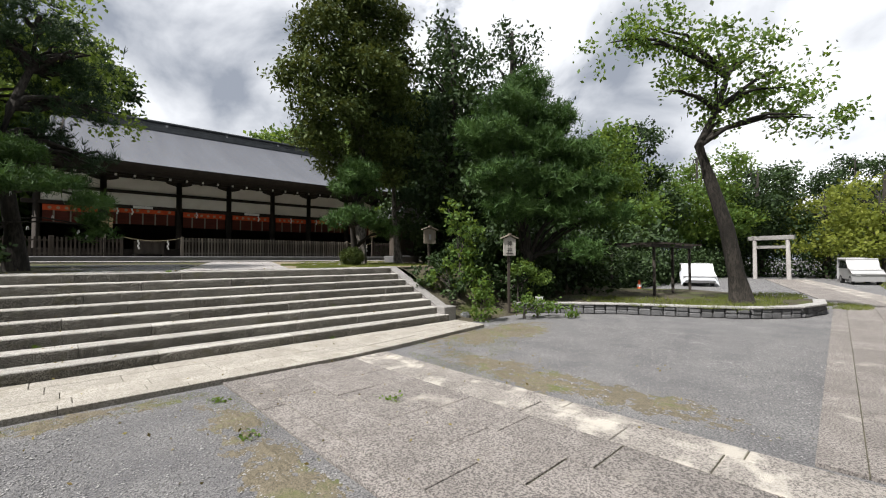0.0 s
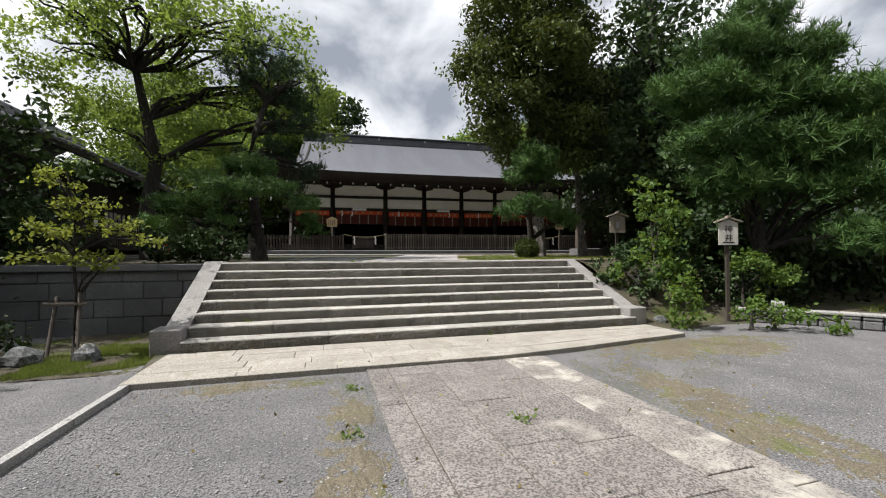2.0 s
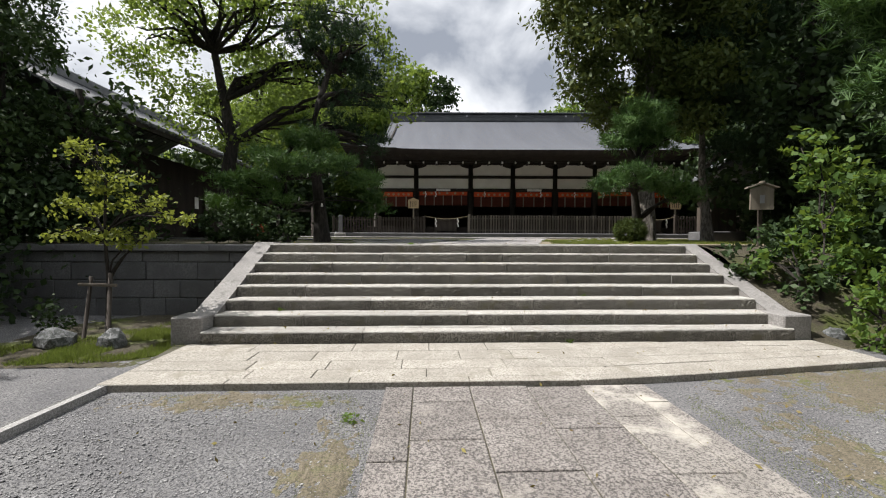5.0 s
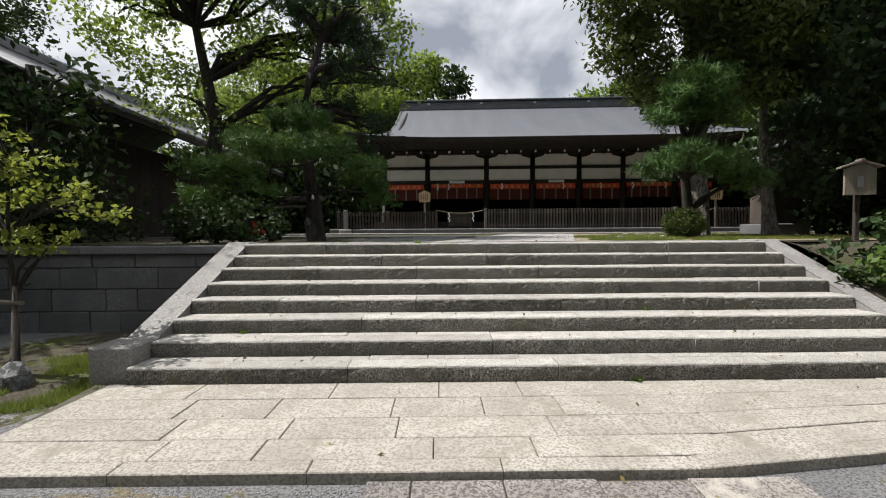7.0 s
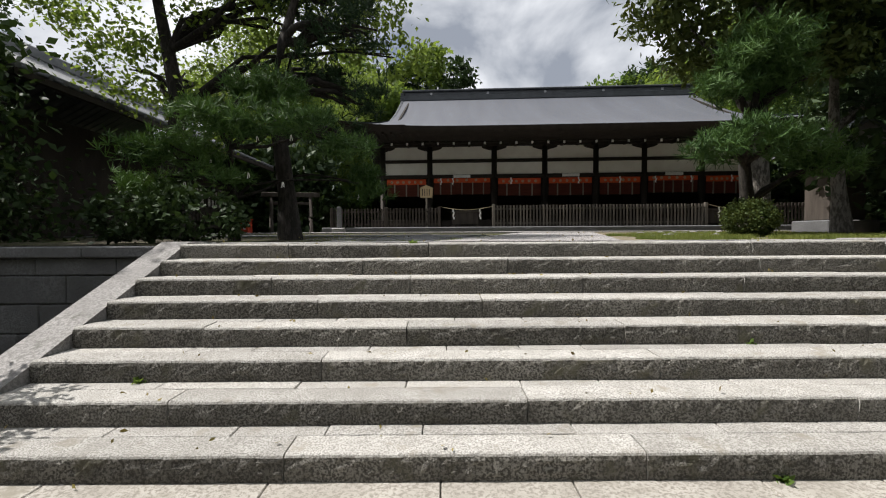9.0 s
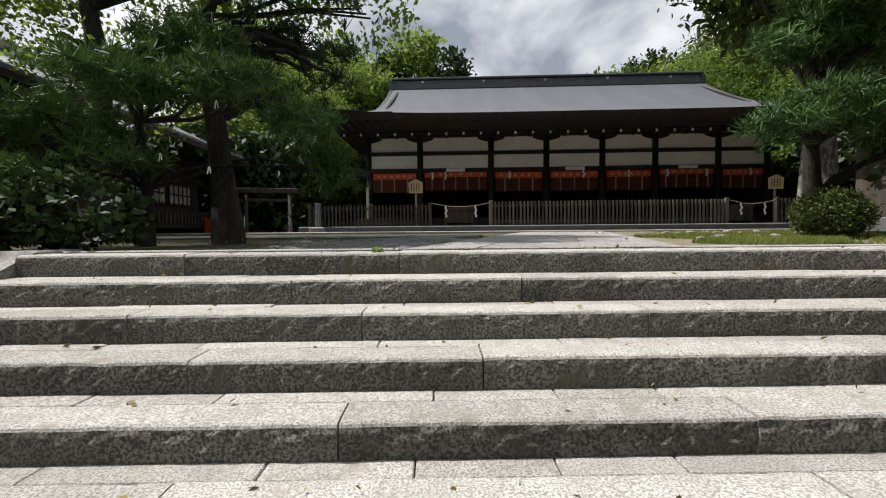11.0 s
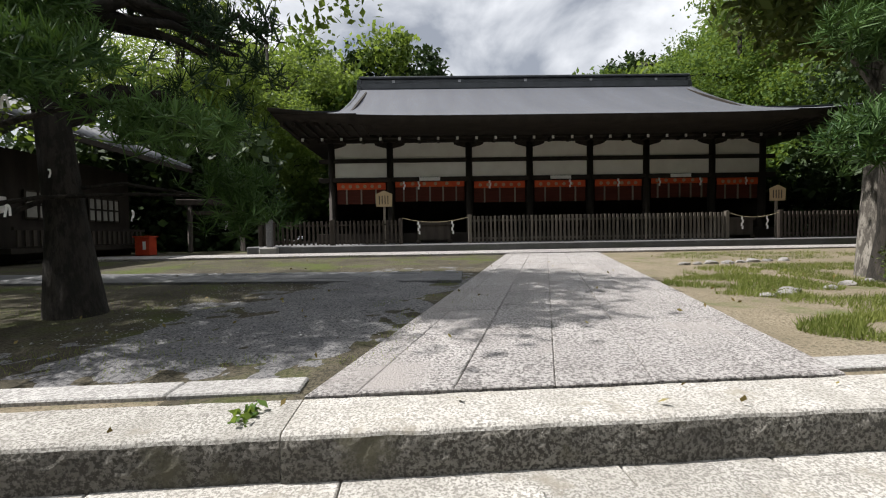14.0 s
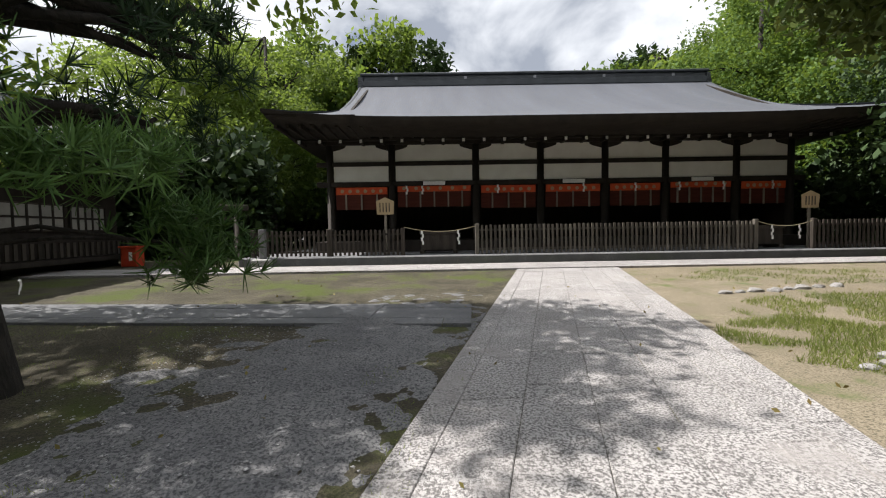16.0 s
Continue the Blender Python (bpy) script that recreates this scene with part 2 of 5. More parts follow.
def add_box(bm, x0, x1, y0, y1, z0, z1, bevel=0.0, m=None):
    r = bmesh.ops.create_cube(bm, size=1)
    vs = r["verts"]
    for v in vs:
        v.co = Vector((x0 + (v.co.x + 0.5) * (x1 - x0), y0 + (v.co.y + 0.5) * (y1 - y0), z0 + (v.co.z + 0.5) * (z1 - z0)))
        if m is not None:
            v.co = m @ v.co
    if bevel:
        es = list({e for v in vs for e in v.link_edges})
        bmesh.ops.bevel(bm, geom=es, offset=bevel, segments=1, affect="EDGES", profile=0.5)
    return bm


def box(x0, x1, y0, y1, z0, z1, bevel=0.0, m=None):
    return add_box(bmesh.new(), x0, x1, y0, y1, z0, z1, bevel, m)


def add_tube(bm, pts, radii, sides=8):
    rings = []
    up = Vector((0.13, 0.07, 1)).normalized()
    for i, p in enumerate(pts):
        p = Vector(p)
        a, b = Vector(pts[max(i - 1, 0)]), Vector(pts[min(i + 1, len(pts) - 1)])
        d = (b - a).normalized()
        x = d.cross(up)
        x = x.normalized() if x.length > 1e-3 else Vector((1, 0, 0))
        y = d.cross(x).normalized()
        rings.append([bm.verts.new(p + radii[i] * (math.cos(2 * math.pi * k / sides) * x + math.sin(2 * math.pi * k / sides) * y)) for k in range(sides)])
    for a, b in zip(rings, rings[1:]):
        for k in range(sides):
            f = bm.faces.new((a[k], a[(k + 1) % sides], b[(k + 1) % sides], b[k]))
            f.smooth = True
    bm.faces.new(rings[0])
    bm.faces.new(rings[-1])
    return bm


def tube(pts, radii, sides=8):
    return add_tube(bmesh.new(), pts, radii, sides)


def grid(rows):
    """A sheet through rows of points."""
    bm = bmesh.new()
    vs = [[bm.verts.new(p) for p in r] for r in rows]
    for a, b in zip(vs, vs[1:]):
        for i in range(len(a) - 1):
            f = bm.faces.new((a[i], a[i + 1], b[i + 1], b[i]))
            f.smooth = True
    return bm


def prism(poly, z0, z1, m=None):
    """A flat polygon drawn up from z0 to z1."""
    bm = bmesh.new()
    lo = [bm.verts.new((x, y, z0)) for x, y in poly]
    hi = [bm.verts.new((x, y, z1)) for x, y in poly]
    bm.faces.new(hi)
    bm.faces.new(lo[::-1])
    for i in range(len(poly)):
        j = (i + 1) % len(poly)
        bm.faces.new((lo[i], lo[j], hi[j], hi[i]))
    bmesh.ops.recalc_face_normals(bm, faces=bm.faces)
    if m is not None:
        bm.transform(m)
    return bm


def rock_mesh(rx, ry, rz, seed, detail=2):
    bm = bmesh.new()
    bmesh.ops.create_icosphere(bm, subdivisions=detail, radius=1)
    for v in bm.verts:
        k = 1 + 0.35 * noise.noise(v.co * 1.3 + Vector((seed, seed * 2, 0))) + 0.12 * noise.noise(v.co * 4 + Vector((seed, 0, 3)))
        v.co = Vector((v.co.x * rx * k, v.co.y * ry * k, max(v.co.z, -0.3) * rz * k))
    return bm


def leaf_mesh(name, pos, size, material, parent, seed, long=1.7, droop=0.0, kind=""):
    """Many small leaf blades, each a bent diamond, at the given places."""
    rng = np.random.default_rng(seed)
    n = len(pos)
    s = size * rng.uniform(0.6, 1.35, n)[:, None]
    a = rng.normal(size=(n, 3))
    a[:, 2] -= droop
    a /= np.linalg.norm(a, axis=1)[:, None]
    nrm = rng.normal(size=(n, 3)) * 0.8 + np.array([0, 0, 0.7])
    b = np.cross(nrm, a)
    b /= np.linalg.norm(b, axis=1)[:, None] + 1e-6
    c = np.cross(a, b)
    v = np.empty((n, 4, 3))
    v[:, 0] = pos
    v[:, 1] = pos + a * s * long * 0.5 + b * s * 0.5 + c * s * 0.12
    v[:, 2] = pos + a * s * long
    v[:, 3] = pos + a * s * long * 0.5 - b * s * 0.5 + c * s * 0.12
    return quads(name, v.reshape(-1, 3), n, material, parent)


def quads(name, verts, n, material, parent):
    me = bpy.data.meshes.new(name)
    me.vertices.add(len(verts))
    me.vertices.foreach_set("co", np.ascontiguousarray(verts, dtype=np.float32).ravel())
    me.loops.add(4 * n)
    me.loops.foreach_set("vertex_index", np.arange(4 * n, dtype=np.int32))
    me.polygons.add(n)
    me.polygons.foreach_set("loop_start", np.arange(0, 4 * n, 4, dtype=np.int32))
    me.polygons.foreach_set("loop_total", np.full(n, 4, dtype=np.int32))
    me.update()
    me.materials.append(material)
    ob = new(name, me)
    if parent is not None:
        ob.parent = parent
    return ob


def needle_mesh(name, pos, length, material, parent, seed, count=9, width=0.028):
    """Tufts of pine needles that fan upwards."""
    rng = np.random.default_rng(seed)
    n = len(pos) * count
    p = np.repeat(pos, count, 0)
    d = rng.normal(size=(n, 3)) * 0.8
    tilt = np.repeat(rng.normal(size=(len(pos), 3)) * 0.5 + np.array([0, 0, 0.75]), count, 0)
    d += tilt
    d /= np.linalg.norm(d, axis=1)[:, None]
    w = np.cross(d, rng.normal(size=(n, 3)))
    w /= np.linalg.norm(w, axis=1)[:, None] + 1e-6
    ln = length * rng.uniform(0.7, 1.2, n)[:, None]
    v = np.empty((n, 4, 3))
    v[:, 0] = p - w * width * 0.5
    v[:, 1] = p + w * width * 0.5
    v[:, 2] = p + d * ln + w * width * 0.2
    v[:, 3] = p + d * ln - w * width * 0.2
    return quads(name, v.reshape(-1, 3), n, material, parent)


def clumps(blobs, per, n_leaf, rc, seed, flat=0.75, shell=0.45):
    """Leaf places: each blob (x, y, z, rx, ry, rz) holds small clumps of leaves, thinner inside, with gaps between."""
    rng = np.random.default_rng(seed)
    out = []
    cents = []
    for x, y, z, rx, ry, rz in blobs:
        m = max(3, int(per * rx * ry * rz / (rc ** 1.2) ))
        d = rng.normal(size=(m, 3))
        d /= np.linalg.norm(d, axis=1)[:, None]
        r = rng.uniform(shell, 1, m)[:, None] ** 0.6
        cc = np.array([x, y, z]) + d * r * np.array([rx, ry, rz])
        cents.append(cc)
        size = rc * rng.uniform(0.6, 1.4, (m, 1))
        q = rng.normal(size=(m, n_leaf, 3)) * 0.55
        q = q * size[:, :, None] * np.array([1, 1, flat]) + cc[:, None, :]
        out.append(q.reshape(-1, 3))
    return np.concatenate(out), np.concatenate(cents)


def limbs(bm, fork, targets, r0, seed, sides=6, gnarl=0.05):
    rng = random.Random(seed)
    for tx, ty, tz in targets:
        a, b = Vector(fork), Vector((tx, ty, tz))
        k = (b - a).length
        pts, rad = [], []
        for i in range(6):
            f = i / 5
            sag = math.sin(f * math.pi) * k * 0.12
            j = Vector((rng.uniform(-1, 1), rng.uniform(-1, 1), rng.uniform(-0.5, 0.5))) * k * gnarl * (0 < i < 5)
            pts.append(a.lerp(b, f) + Vector((0, 0, sag)) + j)
            rad.append(r0 * (1 - 0.85 * f) + 0.008)
        add_tube(bm, pts, rad, sides)


def tree(name, base, trunk_pts, r0, blobs, leaf, label, mats, seed, style="leaf", per=9.0, n_leaf=26, rc=0.5, group="", long=1.7, n_limbs=7, flat=0.75, category="tree", shell=0.45, droop=0.0, needle=0.2, gnarl=0.05, limb=0.28):
    """A tree: tapered trunk with limbs and a crown of clumps; trunk_pts and blobs are relative to the base."""
    e = thing(name, Matrix.Translation(base), label, category, group)
    bm = bmesh.new()
    k = len(trunk_pts)
    flare = [r0 * (1.35 if i == 0 else 1 - 0.75 * i / (k - 1)) for i in range(k)]
    add_tube(bm, trunk_pts, flare, 10)
    pos, cents = clumps(blobs, per, n_leaf, rc, seed, flat, shell)
    rng = random.Random(seed)
    for i, bl in enumerate(blobs):
        # each blob hangs on a limb from the trunk point nearest below it
        c = Vector(bl[:3])
        best = min((Vector(p) for p in trunk_pts[1:]), key=lambda p: (p - c).length + (1.5 if p.z > c.z else 0))
        tg = [tuple(c)] + [tuple(c + Vector((rng.uniform(-0.6, 0.6) * bl[3], rng.uniform(-0.6, 0.6) * bl[4], rng.uniform(-0.2, 0.5) * bl[5]))) for _ in range(max(1, n_limbs // max(1, len(blobs))))]
        limbs(bm, best, tg, max(0.010, r0 * limb), seed + i, 6, gnarl)
    part("trunk", bm, mats[0], e)
    if style == "needle":
        needle_mesh("crown", pos, needle, mats[1], e, seed, 12, needle * 0.09)
    else:
        leaf_mesh("crown", pos, leaf, mats[1], e, seed, long, droop)
    return e


# ---- ground, terrace, stairs ----
B, RISE, TREAD = 0.08, 0.185, 0.40
TOP = B + 8 * RISE
XL, XR = 0.08, 9.36                  # the stairs' ends
YT = 7 * TREAD                       # the top riser


def tz(y):
    """Height of the upper court, which climbs gently to the hall."""
    return TOP + 0.018 * max(0.0, min(y, 16) - YT)


def structure(ob, label, category):
    return tagged(ob, label, category, "", "structure")


def bumpy_sheet(x0, x1, y0, y1, nx, ny, h, rough=0.012, s=1.5):
    return grid([[(x0 + (x1 - x0) * i / nx, y0 + (y1 - y0) * j / ny, h(x0 + (x1 - x0) * i / nx, y0 + (y1 - y0) * j / ny) + rough * noise.noise(Vector((s * (x0 + (x1 - x0) * i / nx), s * (y0 + (y1 - y0) * j / ny), 0)))) for i in range(nx + 1)] for j in range(ny + 1)])


def ground_sheet():
    xs = [-600, -200, -60, -30] + [-12 + i for i in range(0, 48)] + [45, 70, 200, 600]
    ys = [-600, -200, -60, -30] + [-16 + i for i in range(0, 20)] + [12, 30, 70, 200, 600]
    return grid([[(x, y, 0.012 * noise.noise(Vector((x * 0.7, y * 0.7, 0)))) for x in xs] for y in ys])


structure(part("ground", ground_sheet(), M_GRAVEL), "grey crushed gravel yard, bare and dry", "ground")
structure(part("ground_upper", bumpy_sheet(-30, 60, YT + 0.35, 60, 90, 60, lambda x, y: tz(y) - 0.022, 0.016), M_MOSS), "mossy brown earth of the upper court", "ground")
structure(part("ground_gravel_patch", bumpy_sheet(0.4, 5.6, 3.4, 9.6, 130, 130, lambda x, y: tz(y) + 0.004 - 0.07 * max(0, abs((x - 3.1 - 0.30 * (y - 6.2)) / 1.3) - 0.5) - 0.08 * max(0, abs((y - 6.2) / 2.7) - 0.6) + 0.045 * noise.noise(Vector((x * 1.1, y * 1.1, 3))) + 0.030 * noise.noise(Vector((x * 4.7, y * 4.7, 3))) + 0.012 * noise.noise(Vector((x * 17, y * 17, 3))) - 0.1 * (x > 3.33 + 0.325 * (y - 3.15)), 0.012), M_GRAVEL), "grey gravel strip beside the upper path", "ground")
# lawn strip and bare earth right of the upper path
structure(part("ground_bare_earth", bumpy_sheet(5.2, 24, 3.4, 13.4, 60, 30, lambda x, y: tz(y) + 0.002 - 0.08 * max(0, (y - 12.4)) - 0.05 * max(0, 3.6 - y) - 0.10 * (x < 4.9 + 0.33 * (y - 3)), 0.004), M_DIRT), "dry ochre earth beside the upper path", "ground")
for x0, x1, y0, y1, lab in ((0.0, 3.0, -2.35, -1.7, "trodden brown earth before the landing"), (2.2, 3.1, -7.5, -1.8, "trodden brown earth beside the path"), (5.9, 7.4, -8.0, -2.0, "trodden earth and thin grass beside the path"), (6.0, 12.2, -2.9, -0.9, "earth and thin grass before the bank"), (-3.2, -0.2, -0.85, 2.8, "mossy soil of the planted bed")):
    structure(part("ground_verge", bumpy_sheet(x0, x1, y0, y1, 150, 150, lambda x, y, a=x0, b=x1, c=y0, d=y1: 0.006 + (0.025 if b < 0 else 0.0) - 0.035 * max(0, abs(2 * (x - a) / (b - a) - 1) - 0.35) - 0.035 * max(0, abs(2 * (y - c) / (d - c) - 1) - 0.45) + 0.014 * noise.noise(Vector((x * 6.1, y * 6.1, 7))) + 0.014 * noise.noise(Vector((x * 19, y * 19, 7))), 0.012, 1.4), M_MOSS if x1 < 0 else M_VERGE), lab, "ground")
# body under the upper court
structure(part("wall_terrace_body", box(-30, 60, YT + 0.32, 60, -0.2, TOP - 0.06), M_JOINT), "earth body of the raised court", "terrace")


def slab_row(parent, name, polys, z0, z1, material, bevel=0.008):
    for poly in polys:
        bm = prism(poly, z0, z1)
        top = [e for e in bm.edges if all(abs(v.co.z - z1) < 1e-6 for v in e.verts)]
        bmesh.ops.bevel(bm, geom=top, offset=bevel, segments=1, affect="EDGES")
        part(name, bm, material, parent)


def stairs():
    rng = random.Random(4)
    st = thing("stairs", Matrix.Identity(4), "broad flight of eight worn granite steps", "stairs", "", "structure")
    joints = {1: (2.5, 4.83, 7.2), 2: (1.49, 4.15, 6.6), 3: (2.51, 5.34, 7.9), 4: (1.3, 3.19, 5.22, 7.5), 5: (2.24, 3.93, 6.2, 8.3), 6: (1.6, 3.16, 5.1, 6.91), 7: (2.55, 4.32, 5.1, 7.4), 8: (1.5, 3.34, 6.0, 7.6)}
    for s in range(1, 9):
        xs = [XL, *joints[s], XR]
        y0, z1 = (s - 1) * TREAD, B + s * RISE
        front = 0.24 if s < 8 else 0.34
        for a, b in zip(xs, xs[1:]):
            bm = bmesh.new()
            dy, dz = rng.uniform(-0.008, 0.008), rng.uniform(-0.006, 0.004)
            n = max(2, int((b - a) / 0.045))
            prof = [(0.0, -0.03), (-0.004, RISE * 0.16), (-0.006, RISE * 0.35), (-0.004, RISE * 0.55), (-0.002, RISE * 0.74), (0.002, RISE - 0.022), (0.008, RISE - 0.008), (0.022, RISE), (front, RISE + 0.002)]
            rows = []
            for i in range(n + 1):
                x = a + 0.005 + (b - a - 0.01) * i / n
                rows.append([bm.verts.new((x, y0 + dy + py + (0.013 if 0 < k < 5 else 0.005) * noise.noise(Vector((x * 17, z1 * 9 + pz * 30, s))) + 0.006 * noise.noise(Vector((x * 3, s, 1))), z1 - RISE + pz + dz + 0.005 * noise.noise(Vector((x * 6, s * 3, py * 6))))) for k, (py, pz) in enumerate(prof)])
            for r0, r1 in zip(rows, rows[1:]):
                for i in range(len(prof) - 1):
                    f = bm.faces.new((r0[i], r1[i], r1[i + 1], r0[i + 1]))
                    # fronts take the shade-darkened stone, tops the paler one
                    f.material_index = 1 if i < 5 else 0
            for r, rev in ((rows[0], False), (rows[-1], True)):
                lo = bm.verts.new((r[0].co.x, y0 + front, z1 - RISE - 0.03))
                bm.faces.new(([*r, lo] if not rev else [lo, *r[::-1]]))
            bmesh.ops.recalc_face_normals(bm, faces=bm.faces)
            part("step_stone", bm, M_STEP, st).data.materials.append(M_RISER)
        if s < 8:
            # narrower slabs behind the nosing
            x = XL
            while x < XR - 0.05:
                w = min(rng.uniform(0.55, 1.2), XR - x)
                if XR - x - w < 0.3:
                    w = XR - x
                z = z1 + rng.uniform(-0.006, 0.001)
                part("tread_slab", box(x + 0.004, x + w - 0.004, y0 + 0.248, y0 + TREAD + 0.03, z - 0.14, z, 0.006), M_STEP, st)
                x += w
    part("stair_bed", prism([(0, -0.2), (0.02, B - 0.05), (YT, TOP - RISE - 0.08), (YT + 0.4, TOP - RISE - 0.08), (YT + 0.4, -0.2)], XL, XR, Matrix(((0, 0, 1, 0), (1, 0, 0, 0), (0, 1, 0, 0), (0, 0, 0, 1)))), M_JOINT, st)
    return st


stairs()


def balustrade(x0, x1, label):
    """Sloping stone coping beside the stairs, with a block at its foot."""
    e = thing("stair_coping", Matrix.Identity(4), label, "stair wall", "stair copings", "structure")
    swap = Matrix(((0, 0, 1, 0), (1, 0, 0, 0), (0, 1, 0, 0), (0, 0, 0, 1)))
    n = 3
    for i in range(n):
        ya, yb = 0.42 + i * 0.86, 0.42 + (i + 1) * 0.86 - 0.01
        za, zb = 0.36 + (ya - 0.42) * 0.455, 0.36 + (yb - 0.42) * 0.455
        bm = prism([(ya, za - 0.22), (yb, zb - 0.22), (yb, zb + 0.06), (ya, za + 0.06)], x0, x1, swap)
        bmesh.ops.bevel(bm, geom=list(bm.edges), offset=0.012, segments=1, affect="EDGES")
        part("coping_stone", bm, M_COPING, e)
    part("side_wall", prism([(0.4, -0.1), (3.1, -0.1), (3.1, 1.46), (0.4, 0.18)], x0 + 0.03, x1 - 0.03, swap), M_WALLSTONE, e)
    part("foot_block", box(x0 - 0.12, x1 + 0.0, 0.08, 0.55, -0.05, 0.47, 0.02), M_COPING, e, "squared granite block")
    part("head_stone", box(x0, x1, 2.99, 3.5, 1.2, TOP + 0.03, 0.015), M_COPING, e)
    return e


balustrade(-0.28, 0.075, "weathered sloping stone coping with lichen stains")
balustrade(9.365, 9.72, "smooth grey sloping stone coping")


def court_kerb():
    """Kerb stones along the court's front edge and the narrow strip behind the top step."""
    e = thing("court_kerb", Matrix.Identity(4), "pale cut stone kerb at the court's edge", "kerb", "", "structure")
    rng = random.Random(9)
    for xa, xb in ((-0.2, 3.30), (6.05, 9.4)):
        x = xa
        while x < xb - 0.05:
            w = min(rng.uniform(1.1, 1.9), xb - x)
            part("kerb_stone", box(x + 0.004, x + w - 0.004, YT + 0.43, YT + 0.62, TOP - 0.15, TOP + 0.014, 0.008), M_KERB, e)
            x += w
    part("edge_fill", box(XL, XR, YT + 0.3, YT + 0.44, TOP - 0.3, TOP - 0.012), M_DIRT, e)


court_kerb()


def retaining_wall(xa, xb, y, label, seed):
    e = thing("wall_retaining", Matrix.Identity(4), label, "retaining wall", "", "structure")
    rng = random.Random(seed)
    part("wall_core", box(xa, xb, y + 0.08, y + 0.4, -0.2, TOP - 0.02), M_JOINT, e)
    z = -0.05
    for h in (0.42, 0.40, 0.38, 0.24):
        x = xa
        while x < xb - 0.05:
            w = min(rng.uniform(0.55, 1.1), xb - x)
            part("wall_stone", box(x + 0.006, x + w - 0.006, y + rng.uniform(-0.012, 0.012), y + 0.2, z + 0.005, z + h - 0.005, 0.014), M_WALLSTONE, e)
            x += w
        z += h
    x = xa
    while x < xb - 0.05:
        w = min(1.6, xb - x)
        part("cap_stone", box(x + 0.004, x + w - 0.004, y - 0.08, y + 0.34, z + 0.003, z + 0.15, 0.015), M_WALLSTONE, e)
        x += w
    return z + 0.15


WALL_TOP = retaining_wall(-14.0, -0.29, 2.85, "grey coursed stone retaining wall with a cap", 5)


def bank():
    def h(x, y):
        f = max(0.0, min(1.0, (y + 0.6) / 3.6))
        return -0.03 + 1.55 * f * f * (3 - 2 * f) + 0.10 * noise.noise(Vector((x * 1.3, y * 1.3, 2))) * (f > 0)
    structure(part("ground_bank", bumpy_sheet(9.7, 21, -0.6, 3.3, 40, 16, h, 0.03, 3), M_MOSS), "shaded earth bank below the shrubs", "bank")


bank()


def apron():
    e = thing("pavement_apron", Matrix.Identity(4), "worn beige stone landing at the foot of the steps", "paving", "", "structure")
    rng = random.Random(11)
    part("apron_bed", prism([(-0.05, -1.66), (5.6, -1.68), (9.5, -1.08), (9.75, 0.05), (-0.3, 0.05)], -0.1, B - 0.022), M_JOINT, e)

    def edge(x):
        return -1.72 + max(0.0, x - 5.6) * 0.155
    cuts = (0.0, 0.28, 0.56, 0.8, 1.0)
    for i, (a, b) in enumerate(zip(cuts, cuts[1:])):
        x = -0.1
        while x < 9.6:
            w = rng.uniform(0.7, 1.5)
            if 9.65 - x - w < 0.4:
                w = 9.65 - x
            x1 = x + w
            d0, d1 = 0.02 - (edge(x) + 0.17), 0.02 - (edge(x1) + 0.17)
            slab_row(e, "slab", [[(x + 0.004, 0.02 - b * d0 + 0.004), (x1 - 0.004, 0.02 - b * d1 + 0.004), (x1 - 0.004, 0.02 - a * d1 - 0.004), (x + 0.004, 0.02 - a * d0 - 0.004)]], 0, B + rng.uniform(-0.006, 0.003), M_APRON, 0.006)
            x = x1
    x = -0.1
    while x < 9.6:
        x1 = min(x + 1.35, 9.6)
        slab_row(e, "edge_stone", [[(x + 0.003, edge(x)), (x1 - 0.003, edge(x1)), (x1 - 0.003, edge(x1) + 0.164), (x + 0.003, edge(x) + 0.164)]], -0.05, B + 0.004, M_APRON, 0.008)
        x = x1


apron()


def strip_path(name, label, material, origin, direction, length, cols, row_len, z, seed, border=True, stagger=True, across=None, gap=0.005):
    """A path of slabs: columns of given widths from its left edge, along a direction."""
    e = thing(name, Matrix.Identity(4), label, "paving", "", "structure")
    rng = random.Random(seed)
    d = Vector((*direction, 0)).normalized()
    r = Vector((*across, 0)) if across else Vector((d.y, -d.x, 0))
    o = Vector((*origin, 0))
    width = sum(cols)

    def q(a, b):
        p = o + d * a + r * b
        return (p.x, p.y)
    m = e
    zz = z if callable(z) else (lambda y: z)
    bm = prism([q(0.01, 0.01), q(length - 0.01, 0.01), q(length - 0.01, width - 0.01), q(0.01, width - 0.01)], -0.12, -0.014)
    for v in bm.verts:
        v.co.z += zz(v.co.y)
    part("path_bed", bm, M_JOINT, m)
    off = 0.0
    for ci, w in enumerate(cols):
        a = -rng.uniform(0, row_len) if stagger else 0
        while a < length:
            ln = row_len * rng.uniform(0.8, 1.25) * (1.6 if border and ci in (0, len(cols) - 1) else 1)
            a0, a1 = max(a, 0), min(a + ln, length)
            if a1 - a0 > 0.05:
                bm = prism([q(a0 + gap, off + gap), q(a1 - gap, off + gap), q(a1 - gap, off + w - gap), q(a0 + gap, off + w - gap)], -0.08, rng.uniform(-0.004, 0.003))
                for v in bm.verts:
                    v.co.z += zz(v.co.y)
                top = [f for f in bm.faces if f.normal.z > 0.9]
                bmesh.ops.bevel(bm, geom=[ed for f in top for ed in f.edges], offset=0.006, segments=1, affect="EDGES")
                part("border_slab" if border and ci in (0, len(cols) - 1) else "slab", bm, M_WORN if material is M_GRANITE and ci >= len(cols) - 2 else material, m)
            a += ln
        off += w
    return e


